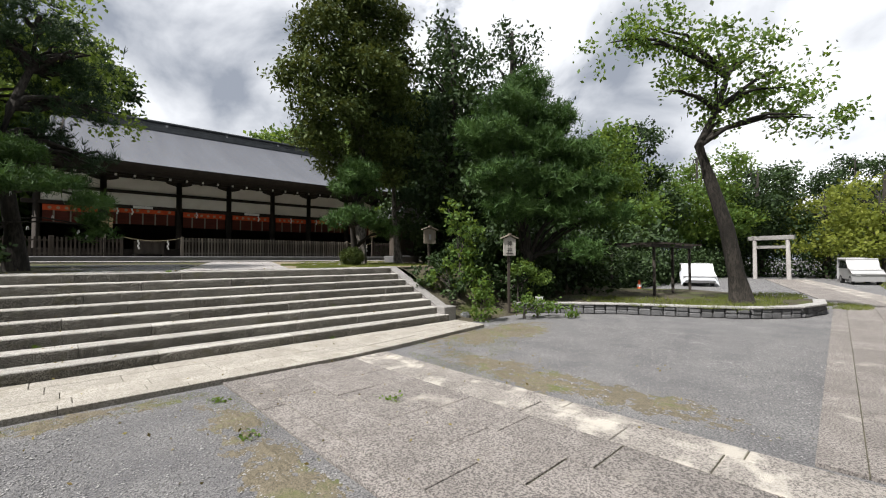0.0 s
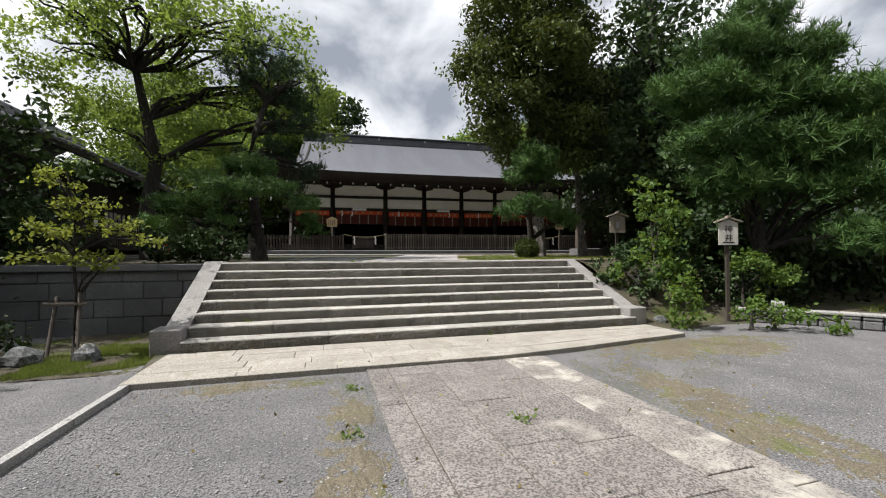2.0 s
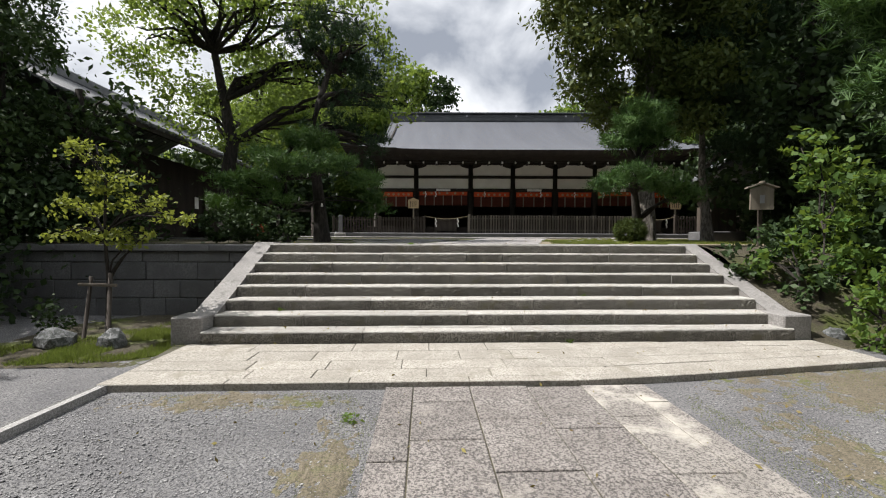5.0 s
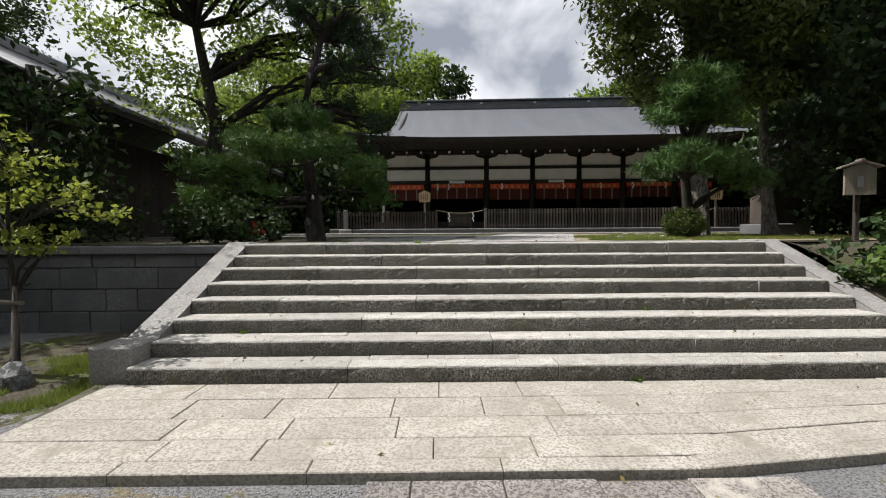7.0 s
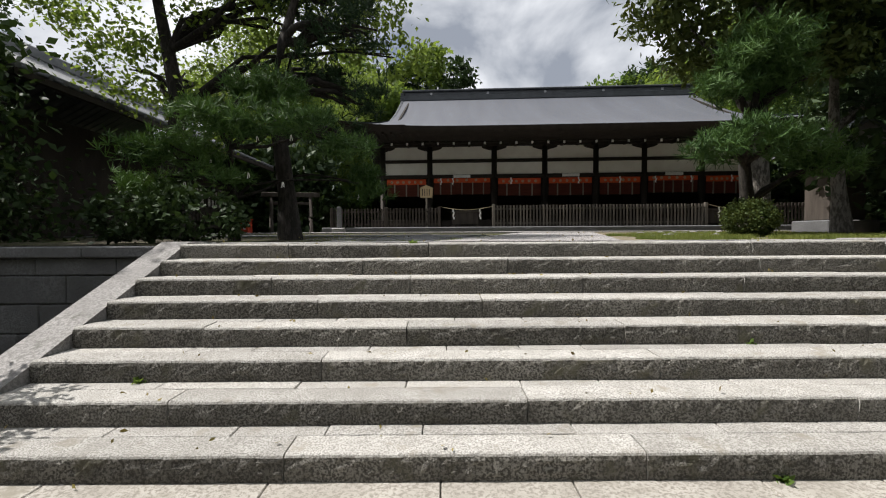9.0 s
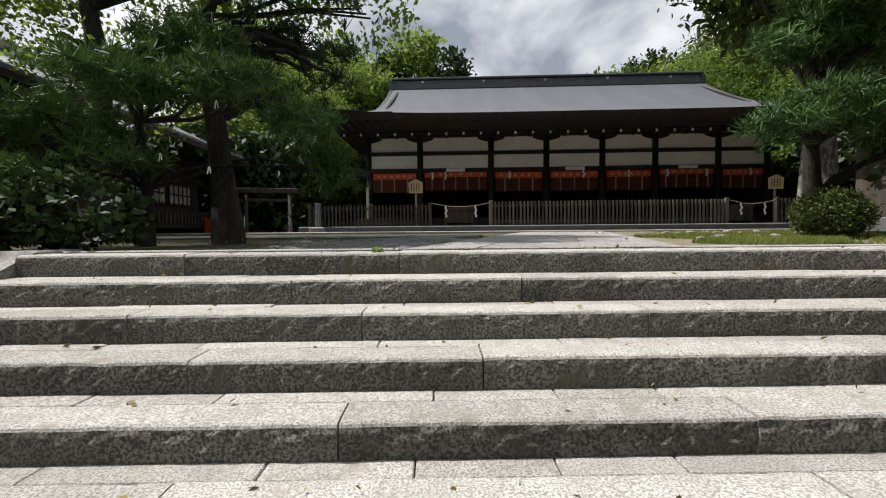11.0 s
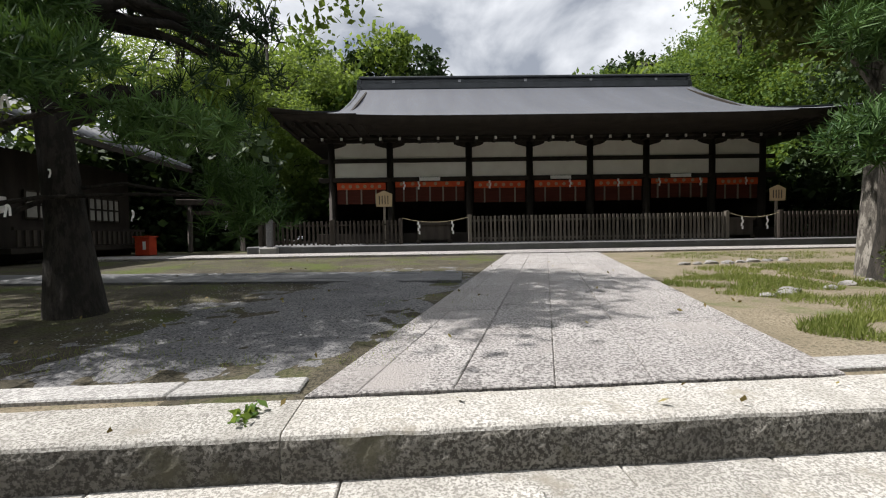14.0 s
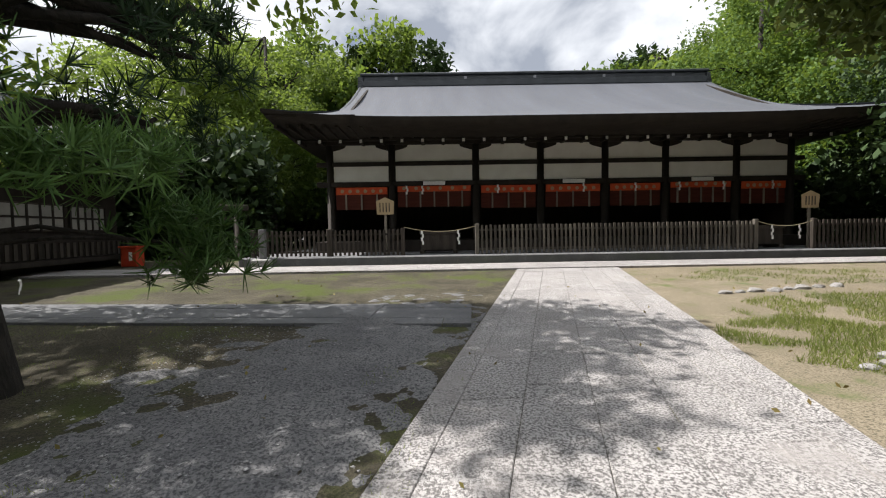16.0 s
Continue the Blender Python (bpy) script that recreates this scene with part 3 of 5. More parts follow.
strip_path("pavement_lower", "speckled granite slab path across the gravel yard", M_GRANITE, (3.01, -1.73), (0.0, -1.0), 12.5, (0.31, 0.62, 0.64, 0.62, 0.48, 0.26), 0.95, 0.03, 21, gap=0.006, across=(1, 0))
strip_path("pavement_side", "straight granite slab path leading away to the gate", M_GRANITE, (6.05, -7.95), (1.0, 0.043), 17.0, (0.34, 0.72, 0.72, 0.72, 0.34), 1.1, 0.04, 22)
strip_path("pavement_side_far", "granite slab path bending towards the gate", M_GRANITE, (23.0, -7.22), (1.0, 0.24), 23.5, (0.34, 0.72, 0.72, 0.72, 0.34), 2.2, 0.04, 23)
strip_path("pavement_upper", "pale granite slab path up to the shrine hall", M_PATH2, (3.34, YT + 0.345), (0.325, 1.0), 11.6, (0.24, 0.46, 0.50, 0.50, 0.46, 0.32, 0.24), 0.95, lambda y: tz(y) + 0.012, 24, across=(1, 0), gap=0.002)
strip_path("pavement_hall", "long stone strip in front of the hall", M_PATH2, (-9.0, 14.65), (1.0, -0.035), 36.0, (0.34, 0.66, 0.34), 1.5, lambda y: tz(y) + 0.045, 25)
strip_path("pavement_cross", "mossy stone strip crossing to the side hall", M_WALLSTONE, (-7.5, 9.9), (1.0, -0.13), 12.3, (0.3, 0.6, 0.3), 1.2, lambda y: tz(y) + 0.02, 26)


def kerb_line(xa, ya, xb, yb, label, material, w=0.11, h=0.07, step=1.2, z=0.0):
    e = thing("kerb", Matrix.Identity(4), label, "kerb", "", "structure")
    a, b = Vector((xa, ya, 0)), Vector((xb, yb, 0))
    n = max(1, round((b - a).length / step))
    d = (b - a).normalized()
    ang = math.atan2(d.y, d.x)
    for i in range(n):
        p = a.lerp(b, i / n)
        k = (b - a).length / n
        part("kerb_stone", box(0.004, k - 0.004, -w / 2, w / 2, -0.1, h, 0.01, Matrix.Translation((p.x, p.y, z)) @ Matrix.Rotation(ang, 4, "Z")), material, e)


kerb_line(-0.03, -1.72, -0.3, -12.0, "narrow grey stone kerb along the gravel", M_KERB)
kerb_line(-12.0, -0.95, -2.2, -0.85, "low stone kerb in front of the planted bed", M_WALLSTONE, 0.10, 0.035)


def planter():
    """Low curved bed wall of rubble stones round the tree at the yard's edge."""
    e = thing("planter_wall", Matrix.Identity(4), "low curved rubble stone wall round the tree bed", "planter wall", "", "structure")
    rng = random.Random(31)
    knots = [Vector(p) for p in ((12.6, 0.2, 0), (13.9, -1.3, 0), (14.9, -2.7, 0), (15.6, -4.3, 0), (16.4, -5.7, 0), (17.7, -6.7, 0), (19.3, -7.1, 0), (21.5, -6.9, 0))]
    pts = []
    for a, b in zip(knots, knots[1:]):
        pts += [a.lerp(b, f / 5) for f in range(5)]
    for a, b in zip(pts, pts[1:]):
        ang = math.atan2(b.y - a.y, b.x - a.x)
        k = (b - a).length
        cut = rng.uniform(0.10, 0.21)
        for z, hh in ((0, cut + 0.003), (cut, 0.297 - cut)):
            part("rubble_stone", box(0.01, k - 0.01, -0.14 + rng.uniform(-0.02, 0.02), 0.14, z, z + hh, 0.03, Matrix.Translation(a) @ Matrix.Rotation(ang, 4, "Z")), M_WALLSTONE, e)
        part("cap_stone", box(0.003, k - 0.003, -0.17, 0.17, 0.298, 0.36, 0.012, Matrix.Translation(a) @ Matrix.Rotation(ang, 4, "Z")), M_KERB, e)
    structure(part("ground_tree_bed", prism([(p.x, p.y) for p in knots] + [(24, -2), (22, 2), (14, 1.5)], -0.1, 0.30), M_MOSS), "earth bed behind the rubble wall", "ground")


planter()


# ---- the shrine hall ----
HZ = 1.80                                    # ground at the hall
HALL = pose(3.68, 18.18, HZ, 0, 0, -2.97)
POSTS = (-3.14, -0.76, 2.47, 4.97, 7.47, 9.81, 12.56, 14.68)
UMID = 6.1


def hall():
    e = thing("shrine_hall", HALL, "long dark timber shrine hall with a sweeping grey roof", "shrine hall")
    # stone plinth
    part("plinth", box(-5.2, 17.6, -3.3, 14.0, -0.25, 0.22, 0.03), M_WALLSTONE, e, "low dark stone plinth")
    # floor and inner rooms
    part("floor", box(-3.6, 15.1, -0.6, 12.0, 0.22, 0.62, 0.01), M_DARKWOOD, e)
    part("inner_wall", box(-3.1, 14.6, 3.0, 3.12, 0.62, 5.2), M_DARKWOOD, e)
    part("end_wall", box(-3.2, -3.08, 0.1, 12.0, 0.22, 5.2), M_DARKWOOD, e)
    part("end_wall", box(14.62, 14.74, 0.1, 12.0, 0.22, 5.2), M_DARKWOOD, e)
    part("back_wall", box(-3.2, 14.74, 11.9, 12.0, 0.22, 5.2), M_DARKWOOD, e)
    part("ceiling_boards", box(-3.2, 14.74, 0.1, 12.0, 4.3, 4.36), M_DARKWOOD, e)
    for u in POSTS:
        part("post", tube([(u, 0, 0.2), (u, 0, 4.45)], [0.145, 0.14], 14), M_DARKWOOD, e)
        part("post_base", box(u - 0.24, u + 0.24, -0.24, 0.24, 0.2, 0.32, 0.03), M_WALLSTONE, e)
    for z0, z1, d in ((4.30, 4.62, 0.16), (3.50, 3.66, 0.10), (2.72, 2.90, 0.13)):
        part("tie_beam", box(POSTS[0] - 0.5, POSTS[-1] + 0.5, -d, d, z0, z1, 0.01), M_DARKWOOD, e)
    for i, (a, b) in enumerate(zip(POSTS, POSTS[1:])):
        part("plaster_panel", box(a + 0.13, b - 0.13, -0.03, 0.03, 2.902, 3.498), M_PLASTER, e, "white plaster panel")
        part("plaster_panel", box(a + 0.13, b - 0.13, -0.03, 0.03, 3.662, 4.298), M_PLASTER, e, "white plaster panel")
        # boat-shaped bracket arms at the post heads
        for u, sgn in ((a, 1), (b, -1)):
            bm = prism([(0.13, 4.30), (0.62, 4.30), (0.60, 4.22), (0.45, 4.16), (0.13, 4.08)], -0.07, 0.07, Matrix.Translation((u, 0, 0)) @ Matrix(((sgn, 0, 0, 0), (0, 0, 1, 0), (0, 1, 0, 0), (0, 0, 0, 1))))
            bmesh.ops.recalc_face_normals(bm, faces=bm.faces)
            part("bracket_arm", bm, M_DARKWOOD, e)
        tall = i in (1, 5)
        zb = 2.42 if not tall else 2.50
        part("red_valance", box(a + 0.2, b - 0.2, -0.05, -0.03, zb, zb + 0.28), M_RED, e, "vermilion cloth valance with pale crests")
        part("blind", box(a + 0.2, b - 0.2, -0.02, 0.01, zb - 0.58, zb), M_BLIND, e, "rolled red-brown reed blind")
        n = 5 if tall else 3
        for k in range(n):
            u = a + (b - a) * (k + 1) / (n + 1)
            part("tassel", box(u - 0.03, u + 0.03, -0.085, -0.055, zb - 0.6, zb + 0.02), M_WOOD, e, "pale hanging tassel")
        for k in range(6):
            u = a + 0.45 + (b - a - 0.9) * k / 5
            bm = bmesh.new()
            bmesh.ops.create_cone(bm, cap_ends=True, segments=10, radius1=0.07, radius2=0.07, depth=0.012, matrix=Matrix.Translation((u, -0.056, zb + 0.13)) @ Matrix.Rotation(radians(90), 4, "X"))
            part("crest", bm, M_SIGNWOOD, e)
        if i in (1, 3, 5):
            u = (a + b) / 2
            part("name_plaque", box(u - 0.42, u + 0.42, -0.17, -0.13, 2.74, 2.88), M_WHITE, e, "white name plaque")
    # streamers of folded paper on the tie beam
    for u in (-0.2, 0.4, 3.3, 6.6, 8.6, 10.3, 12.0, 13.9):
        for k in range(3):
            part("paper_streamer", box(u - 0.04 + 0.035 * (k % 2), u + 0.03 + 0.035 * (k % 2), -0.15 - 0.004 * k, -0.146 - 0.004 * k, 2.72 - 0.11 * (k + 1), 2.72 - 0.11 * k), M_WHITE, e)
    # rafters with white-painted ends
    u = -4.3
    while u < 16.5:
        part("rafter", box(u - 0.05, u + 0.05, -2.3, 0.2, 4.44, 4.56, 0, Matrix.Identity(4)), M_DARKWOOD, e)
        u += 0.40
    u = -4.1
    while u < 16.4:
        r = part("rafter_tail", box(u - 0.055, u + 0.055, -0.62, 0.1, 4.27, 4.40), M_DARKWOOD, e)
        part("painted_end", box(u - 0.05, u + 0.05, -0.632, -0.622, 4.275, 4.395), M_WHITE, r)
        u += 0.76
    part("purlin", box(-4.3, 16.5, -0.5, -0.3, 4.39, 4.45), M_DARKWOOD, e)
    # roof: concave slopes, hips below and a gable above
    ev, rv = -2.75, 6.0
    S = 22
    top_z = 8.72

    def prof(s):
        return ev + (rv - ev) * s, 4.62 + (top_z - 4.62) * (0.55 * s + 0.45 * s * s)

    def half(s):
        g = 9.05
        return g + 1.65 * max(0.0, 1 - s / 0.42) ** 1.5

    def up(u, s):
        return 0.34 * min(1.0, abs(u - UMID) / 10.7) ** 5 * max(0.0, 1 - s / 0.5)
    U = 40
    for back in (False, True):
        rows = []
        for i in range(S + 1):
            s = i / S
            v, z = prof(s)
            if back:
                v = 2 * rv - v
            rows.append([(UMID + half(s) * (2 * k / U - 1), v, z + up(UMID + half(s) * (2 * k / U - 1), s)) for k in range(U + 1)])
        bm = grid(rows)
        bmesh.ops.recalc_face_normals(bm, faces=bm.faces)
        ob = part("roof_slope", bm, M_ROOF, e, "grey layered bark roof slope")
    for sgn in (-1, 1):
        rows = []
        for i in range(12):
            s = 0.42 * i / 11
            v, z = prof(s)
            rows.append([(UMID + sgn * half(s), v + (2 * rv - 2 * v) * k / 10, z + up(UMID + 10.7, s) * abs(2 * k / 10 - 1) ** 5) for k in range(11)])
        part("hip_slope", grid(rows), M_ROOF, e)
        v0, z0 = prof(0.42)
        part("gable_wall", prism([(v0, z0), (2 * rv - v0, z0), (rv, top_z - 0.1)], UMID + sgn * 8.6 - 0.05, UMID + sgn * 8.6 + 0.05, Matrix(((0, 0, 1, 0), (1, 0, 0, 0), (0, 1, 0, 0), (0, 0, 0, 1)))), M_DARKWOOD, e)
        # barge board along the gable
        pts = [(UMID + sgn * 9.05, prof(s)[0], prof(s)[1] - 0.12) for s in (0.42, 0.55, 0.7, 0.85, 1.0)]
        part("barge_board", tube(pts, [0.13] * 5, 6), M_RIDGE, e)
    # thick layered eave edge
    for back in (False, True):
        rows = []
        for dz, dv in ((0.0, 0.0), (-0.10, 0.03), (-0.22, 0.12), (-0.24, 1.9), (-0.05, 2.7)):
            rows.append([(UMID + half(0) * (2 * k / U - 1) * (1 - 0.012 * (dv > 0.1)), (ev + dv) if not back else (2 * rv - ev - dv), 4.62 + dz + (0 if dz else -0.001) + up(UMID + half(0) * (2 * k / U - 1), 0)) for k in range(U + 1)])
        part("eave_edge", grid(rows), M_DARKWOOD, e, "thick dark eave")
    for sgn in (-1, 1):
        rows = []
        for dz, du in ((0.0, 0.0), (-0.22, -0.12), (-0.24, -3.0)):
            rows.append([(UMID + sgn * (half(0) + du), ev + (2 * rv - 2 * ev) * k / 12, 4.62 + dz + up(UMID + 10.7, 0) * abs(2 * k / 12 - 1) ** 5) for k in range(13)])
        part("eave_edge", grid(rows), M_DARKWOOD, e)
    # stacked ridge
    rl, rr = UMID - 9.0, UMID + 9.0
    part("ridge", box(rl, rr, rv - 0.42, rv + 0.42, top_z - 0.25, top_z + 0.06, 0.02), M_RIDGE, e)
    part("ridge_course", box(rl + 0.1, rr - 0.1, rv - 0.32, rv + 0.32, top_z + 0.062, top_z + 0.30, 0.02), M_RIDGE, e)
    part("ridge_cap", box(rl - 0.05, rr + 0.05, rv - 0.45, rv + 0.45, top_z + 0.302, top_z + 0.42, 0.03), M_RIDGE, e, "dark ridge cap")
    for k in range(5):
        u = rl + 1.8 + k * 3.6
        part("ridge_crest", box(u - 0.07, u + 0.07, rv - 0.345, rv - 0.325, top_z + 0.11, top_z + 0.25), M_METAL, e)
    for u in (rl - 0.02, rr + 0.02):
        bm = bmesh.new()
        for i in range(5):
            add_box(bm, u - 0.1 - 0.05 * (u < UMID) , u + 0.1, rv - 0.5 + 0.03 * i, rv + 0.5 - 0.03 * i, top_z - 0.35 + 0.13 * i, top_z - 0.25 + 0.13 * i)
        part("ridge_end", bm, M_RIDGE, e)
    return e


hall()


def fence_run(u0, u1, v, z0, h, material, label, pale, gap=0.14, w=0.07):
    e = thing("picket_fence", HALL, label, "fence", "fences before the hall")
    part("top_rail", box(u0, u1, v + 0.02, v + 0.07, z0 + h * 0.8, z0 + h * 0.87), material, e)
    part("bottom_rail", box(u0, u1, v + 0.02, v + 0.07, z0 + h * 0.14, z0 + h * 0.21), material, e)
    n = max(2, int((u1 - u0) / gap))
    rng = random.Random(int(u0 * 10))
    me = None
    for i in range(n + 1):
        u = u0 + (u1 - u0) * i / n
        ob = part("slat", box(-w / 2, w / 2, -0.02, 0.018, 0.02, h, 0.004), material, e)
        ob.location = (u, v, z0 + rng.uniform(-0.01, 0.01))
        if me is None:
            me = ob.data
        else:
            ob.data = me
    for u in (u0 - 0.02, u1 + 0.02):
        part("fence_post", box(u - 0.06, u + 0.06, v - 0.03, v + 0.11, z0 - 0.02, z0 + h + 0.05, 0.01), material, e)
    return e


FV = -2.95
fence_run(2.25, 11.1, FV, 0.22, 0.92, M_PICKET, "weathered grey picket fence before the hall", True)
fence_run(-4.85, -2.5, FV, 0.22, 0.82, M_FENCEDARK, "dark brown picket fence on the plinth", False)
fence_run(-2.4, -0.15, FV, 0.22, 0.82, M_FENCEDARK, "dark brown picket fence on the plinth", False)
fence_run(13.0, 16.3, FV, 0.22, 0.92, M_FENCEDARK, "dark brown picket fence on the plinth", False)


def gate_rope(u0, u1, label):
    """Straw rope with paper streamers over a gap in the fence."""
    e = thing("straw_rope", HALL, label, "rope", "ropes over the gaps")
    pts = []
    for i in range(13):
        f = i / 12
        pts.append((u0 + (u1 - u0) * f, FV + 0.02, 1.12 - 0.16 * 4 * f * (1 - f)))
    part("cord", tube(pts, [0.011] * 13, 6), M_ROPE, e)
    for k in (1, 3):
        f = k / 4
        z = 1.11 - 0.16 * 4 * f * (1 - f)
        bm = bmesh.new()
        for j in range(4):
            u = u0 + (u1 - u0) * f + 0.035 * (j % 2)
            add_box(bm, u - 0.03, u + 0.03, FV + 0.005 + 0.004 * j, FV + 0.008 + 0.004 * j, z - 0.11 * (j + 1), z - 0.11 * j)
        part("paper_streamer", bm, M_WHITE, e)


gate_rope(-0.1, 2.2, "straw rope with white paper streamers between fences")
gate_rope(11.2, 12.95, "straw rope with white paper streamers between fences")


def offering_box(u, label):
    e = thing("offering_box", HALL @ Matrix.Translation((u, -1.75, 0.22)), label, "offering box", "offering boxes")
    part("body", box(-0.6, 0.6, -0.35, 0.35, 0.12, 0.72, 0.015), M_FENCEDARK, e)
    part("foot", box(-0.64, -0.5, -0.38, 0.38, 0, 0.12, 0.01), M_FENCEDARK, e)
    part("foot", box(0.5, 0.64, -0.38, 0.38, 0, 0.12, 0.01), M_FENCEDARK, e)
    for k in range(7):
        part("slat", box(-0.58, 0.58, -0.32 + k * 0.1, -0.28 + k * 0.1, 0.722, 0.75), M_FENCEDARK, e)
    part("rim", box(-0.64, 0.64, -0.4, -0.352, 0.66, 0.76, 0.008), M_FENCEDARK, e)


offering_box(1.0, "dark wooden offering box behind the rope")
offering_box(12.1, "dark wooden offering box behind the rope")


def board_sign(u, v, label):
    e = thing("notice_board", HALL @ Matrix.Translation((u, v, 0.22)), label, "sign", "boards before the hall")
    part("pole", box(-0.04, 0.04, -0.03, 0.03, 0, 1.5, 0.005), M_WOOD, e)
    part("board", prism([(-0.27, 1.32), (0.27, 1.32), (0.29, 1.75), (0.0, 1.88), (-0.29, 1.75)], -0.07, -0.035, Matrix(((1, 0, 0, 0), (0, 0, 1, 0), (0, 1, 0, 0), (0, 0, 0, 1)))), M_SIGNWOOD, e)
    for k in range(4):
        part("text_bar", box(-0.18 + 0.1 * k, -0.15 + 0.1 * k, -0.078, -0.073, 1.4, 1.7), M_INK, e)


board_sign(-0.72, -2.5, "tan wooden notice board on a post")
board_sign(13.2, -2.5, "tan wooden notice board on a post")


def corner_post(x, y, label):
    e = thing("stone_corner_post", Matrix.Translation((x, y, tz(y) - 0.02)), label, "post")
    part("base_block", box(-0.28, 0.28, -0.25, 0.25, 0, 0.24, 0.03), M_KERB, e)
    part("shaft", box(-0.09, 0.09, -0.09, 0.09, 0.24, 1.15, 0.015), M_WALLSTONE, e)


corner_post(-0.9, 15.1, "pale stone base with a square post at the plinth corner")


# ---- notices and signs ----
def stroke_text(body, size, parent, m, material, name="lettering"):
    cu = bpy.data.curves.new(name, "FONT")
    cu.body = body
    cu.size = size
    cu.align_x = "CENTER"
    cu.extrude = 0.003
    tmp = bpy.data.objects.new(name, cu)
    scene.collection.objects.link(tmp)
    dg = bpy.context.evaluated_depsgraph_get()
    me = bpy.data.meshes.new_from_object(tmp.evaluated_get(dg))
    bpy.data.objects.remove(tmp)
    me.materials.clear()
    me.materials.append(material)
    ob = new(name, me)
    ob.parent = parent
    ob.matrix_basis = m
    return ob


def roofed_sign(x, y, z, yaw, h, w, bh, label, text):
    """A board under a little gable roof on a post."""
    e = thing("roofed_sign", pose(x, y, z, 0, 0, yaw), label, "sign", "roofed signs")
    part("post", box(-0.04, 0.04, -0.045, 0.035, -0.15, h, 0.008), M_FENCEDARK, e)
    sw = Matrix(((1, 0, 0, 0), (0, 0, 1, 0), (0, 1, 0, 0), (0, 0, 0, 1)))
    z0 = h - 0.12
    bd = part("board", prism([(-w / 2, z0), (w / 2, z0), (w / 2, z0 + bh), (0, z0 + bh + 0.09), (-w / 2, z0 + bh)], -0.10, -0.056, sw), M_NOTICE if text else M_WOOD, e, "silver-grey weathered board")
    for s in (-1, 1):
        part("roof_board", prism([(0, z0 + bh + 0.16), (s * (w / 2 + 0.09), z0 + bh + 0.04), (s * (w / 2 + 0.09), z0 + bh + 0.01), (0, z0 + bh + 0.12)], -0.15, 0.0, sw), M_WOOD, e)
    part("ridge_strip", box(-0.03, 0.03, -0.16, 0.01, z0 + bh + 0.14, z0 + bh + 0.185), M_WOOD, e)
    if text:
        for i, ch in enumerate(text):
            stroke_text(ch, bh * 0.36, bd, Matrix.Translation((0, -0.103, z0 + bh * (0.60 - 0.40 * i))) @ Matrix.Rotation(radians(90), 4, "X"), M_INK)
        part("ink_bar", box(-w * 0.30, w * 0.30, -0.106, -0.101, z0 + 0.05, z0 + 0.075), M_INK, bd)
    else:
        part("ink_bar", box(-0.05, 0.05, -0.106, -0.101, z0 + bh * 0.3, z0 + bh * 0.7), M_GREYTEXT, bd)


roofed_sign(12.05, -0.05, 0.06, -28, 2.0, 0.42, 0.54, "weathered roofed wooden sign with two ink characters", "\u795e\u4e95")
roofed_sign(11.6, 3.4, 1.45, -15, 1.1, 0.5, 0.5, "small weathered roofed wooden sign among the shrubs", "")


def paper_note(x, y, z, yaw):
    e = thing("paper_notice", pose(x, y, z, 0, 0, yaw), "white laminated paper notice on a short stake", "notice")
    part("stake", box(-0.02, 0.02, 0.0, 0.03, -0.12, 0.55), M_WOOD, e)
    sh = part("sheet", box(-0.13, 0.13, -0.012, -0.002, 0.24, 0.64, 0, Matrix.Rotation(radians(4), 4, "Y")), M_WHITE, e)
    for k in range(5):
        part("text_bar", box(-0.10 + 0.05 * k, -0.08 + 0.05 * k, -0.018, -0.0135, 0.3, 0.60), M_GREYTEXT, sh)


paper_note(12.3, -1.0, 0.0, -30)


# ---- trees ----
# young pine left of the upper path: low bright pads
tree("pine_tree", (-0.25, 4.85, tz(4.85) - 0.05), [(0, 0, 0), (0.02, 0.02, 0.8), (-0.05, 0.0, 1.7), (0.05, 0.0, 2.4), (0.2, 0.1, 2.9)], 0.085,
     [(-0.8, -0.4, 1.55, 0.75, 0.6, 0.2), (0.3, -0.7, 1.95, 0.65, 0.55, 0.2), (1.4, -0.4, 2.05, 0.6, 0.5, 0.2), (-1.5, 0.1, 1.0, 0.55, 0.5, 0.2), (0.0, -0.4, 1.15, 0.45, 0.4, 0.15), (2.1, 0.2, 1.7, 0.4, 0.5, 0.2), (2.2, 1.1, 1.15, 0.35, 0.35, 0.35), (0.5, 0.2, 2.75, 0.75, 0.6, 0.22), (-0.5, 0.2, 2.35, 0.5, 0.5, 0.18)], 0.1,
     "young black pine with low bright green needle pads", (M_BARK, L_PINE), 101, "needle", per=64, n_leaf=10, rc=0.22, group="pines", flat=0.5, needle=0.17, n_limbs=14, gnarl=0.09)
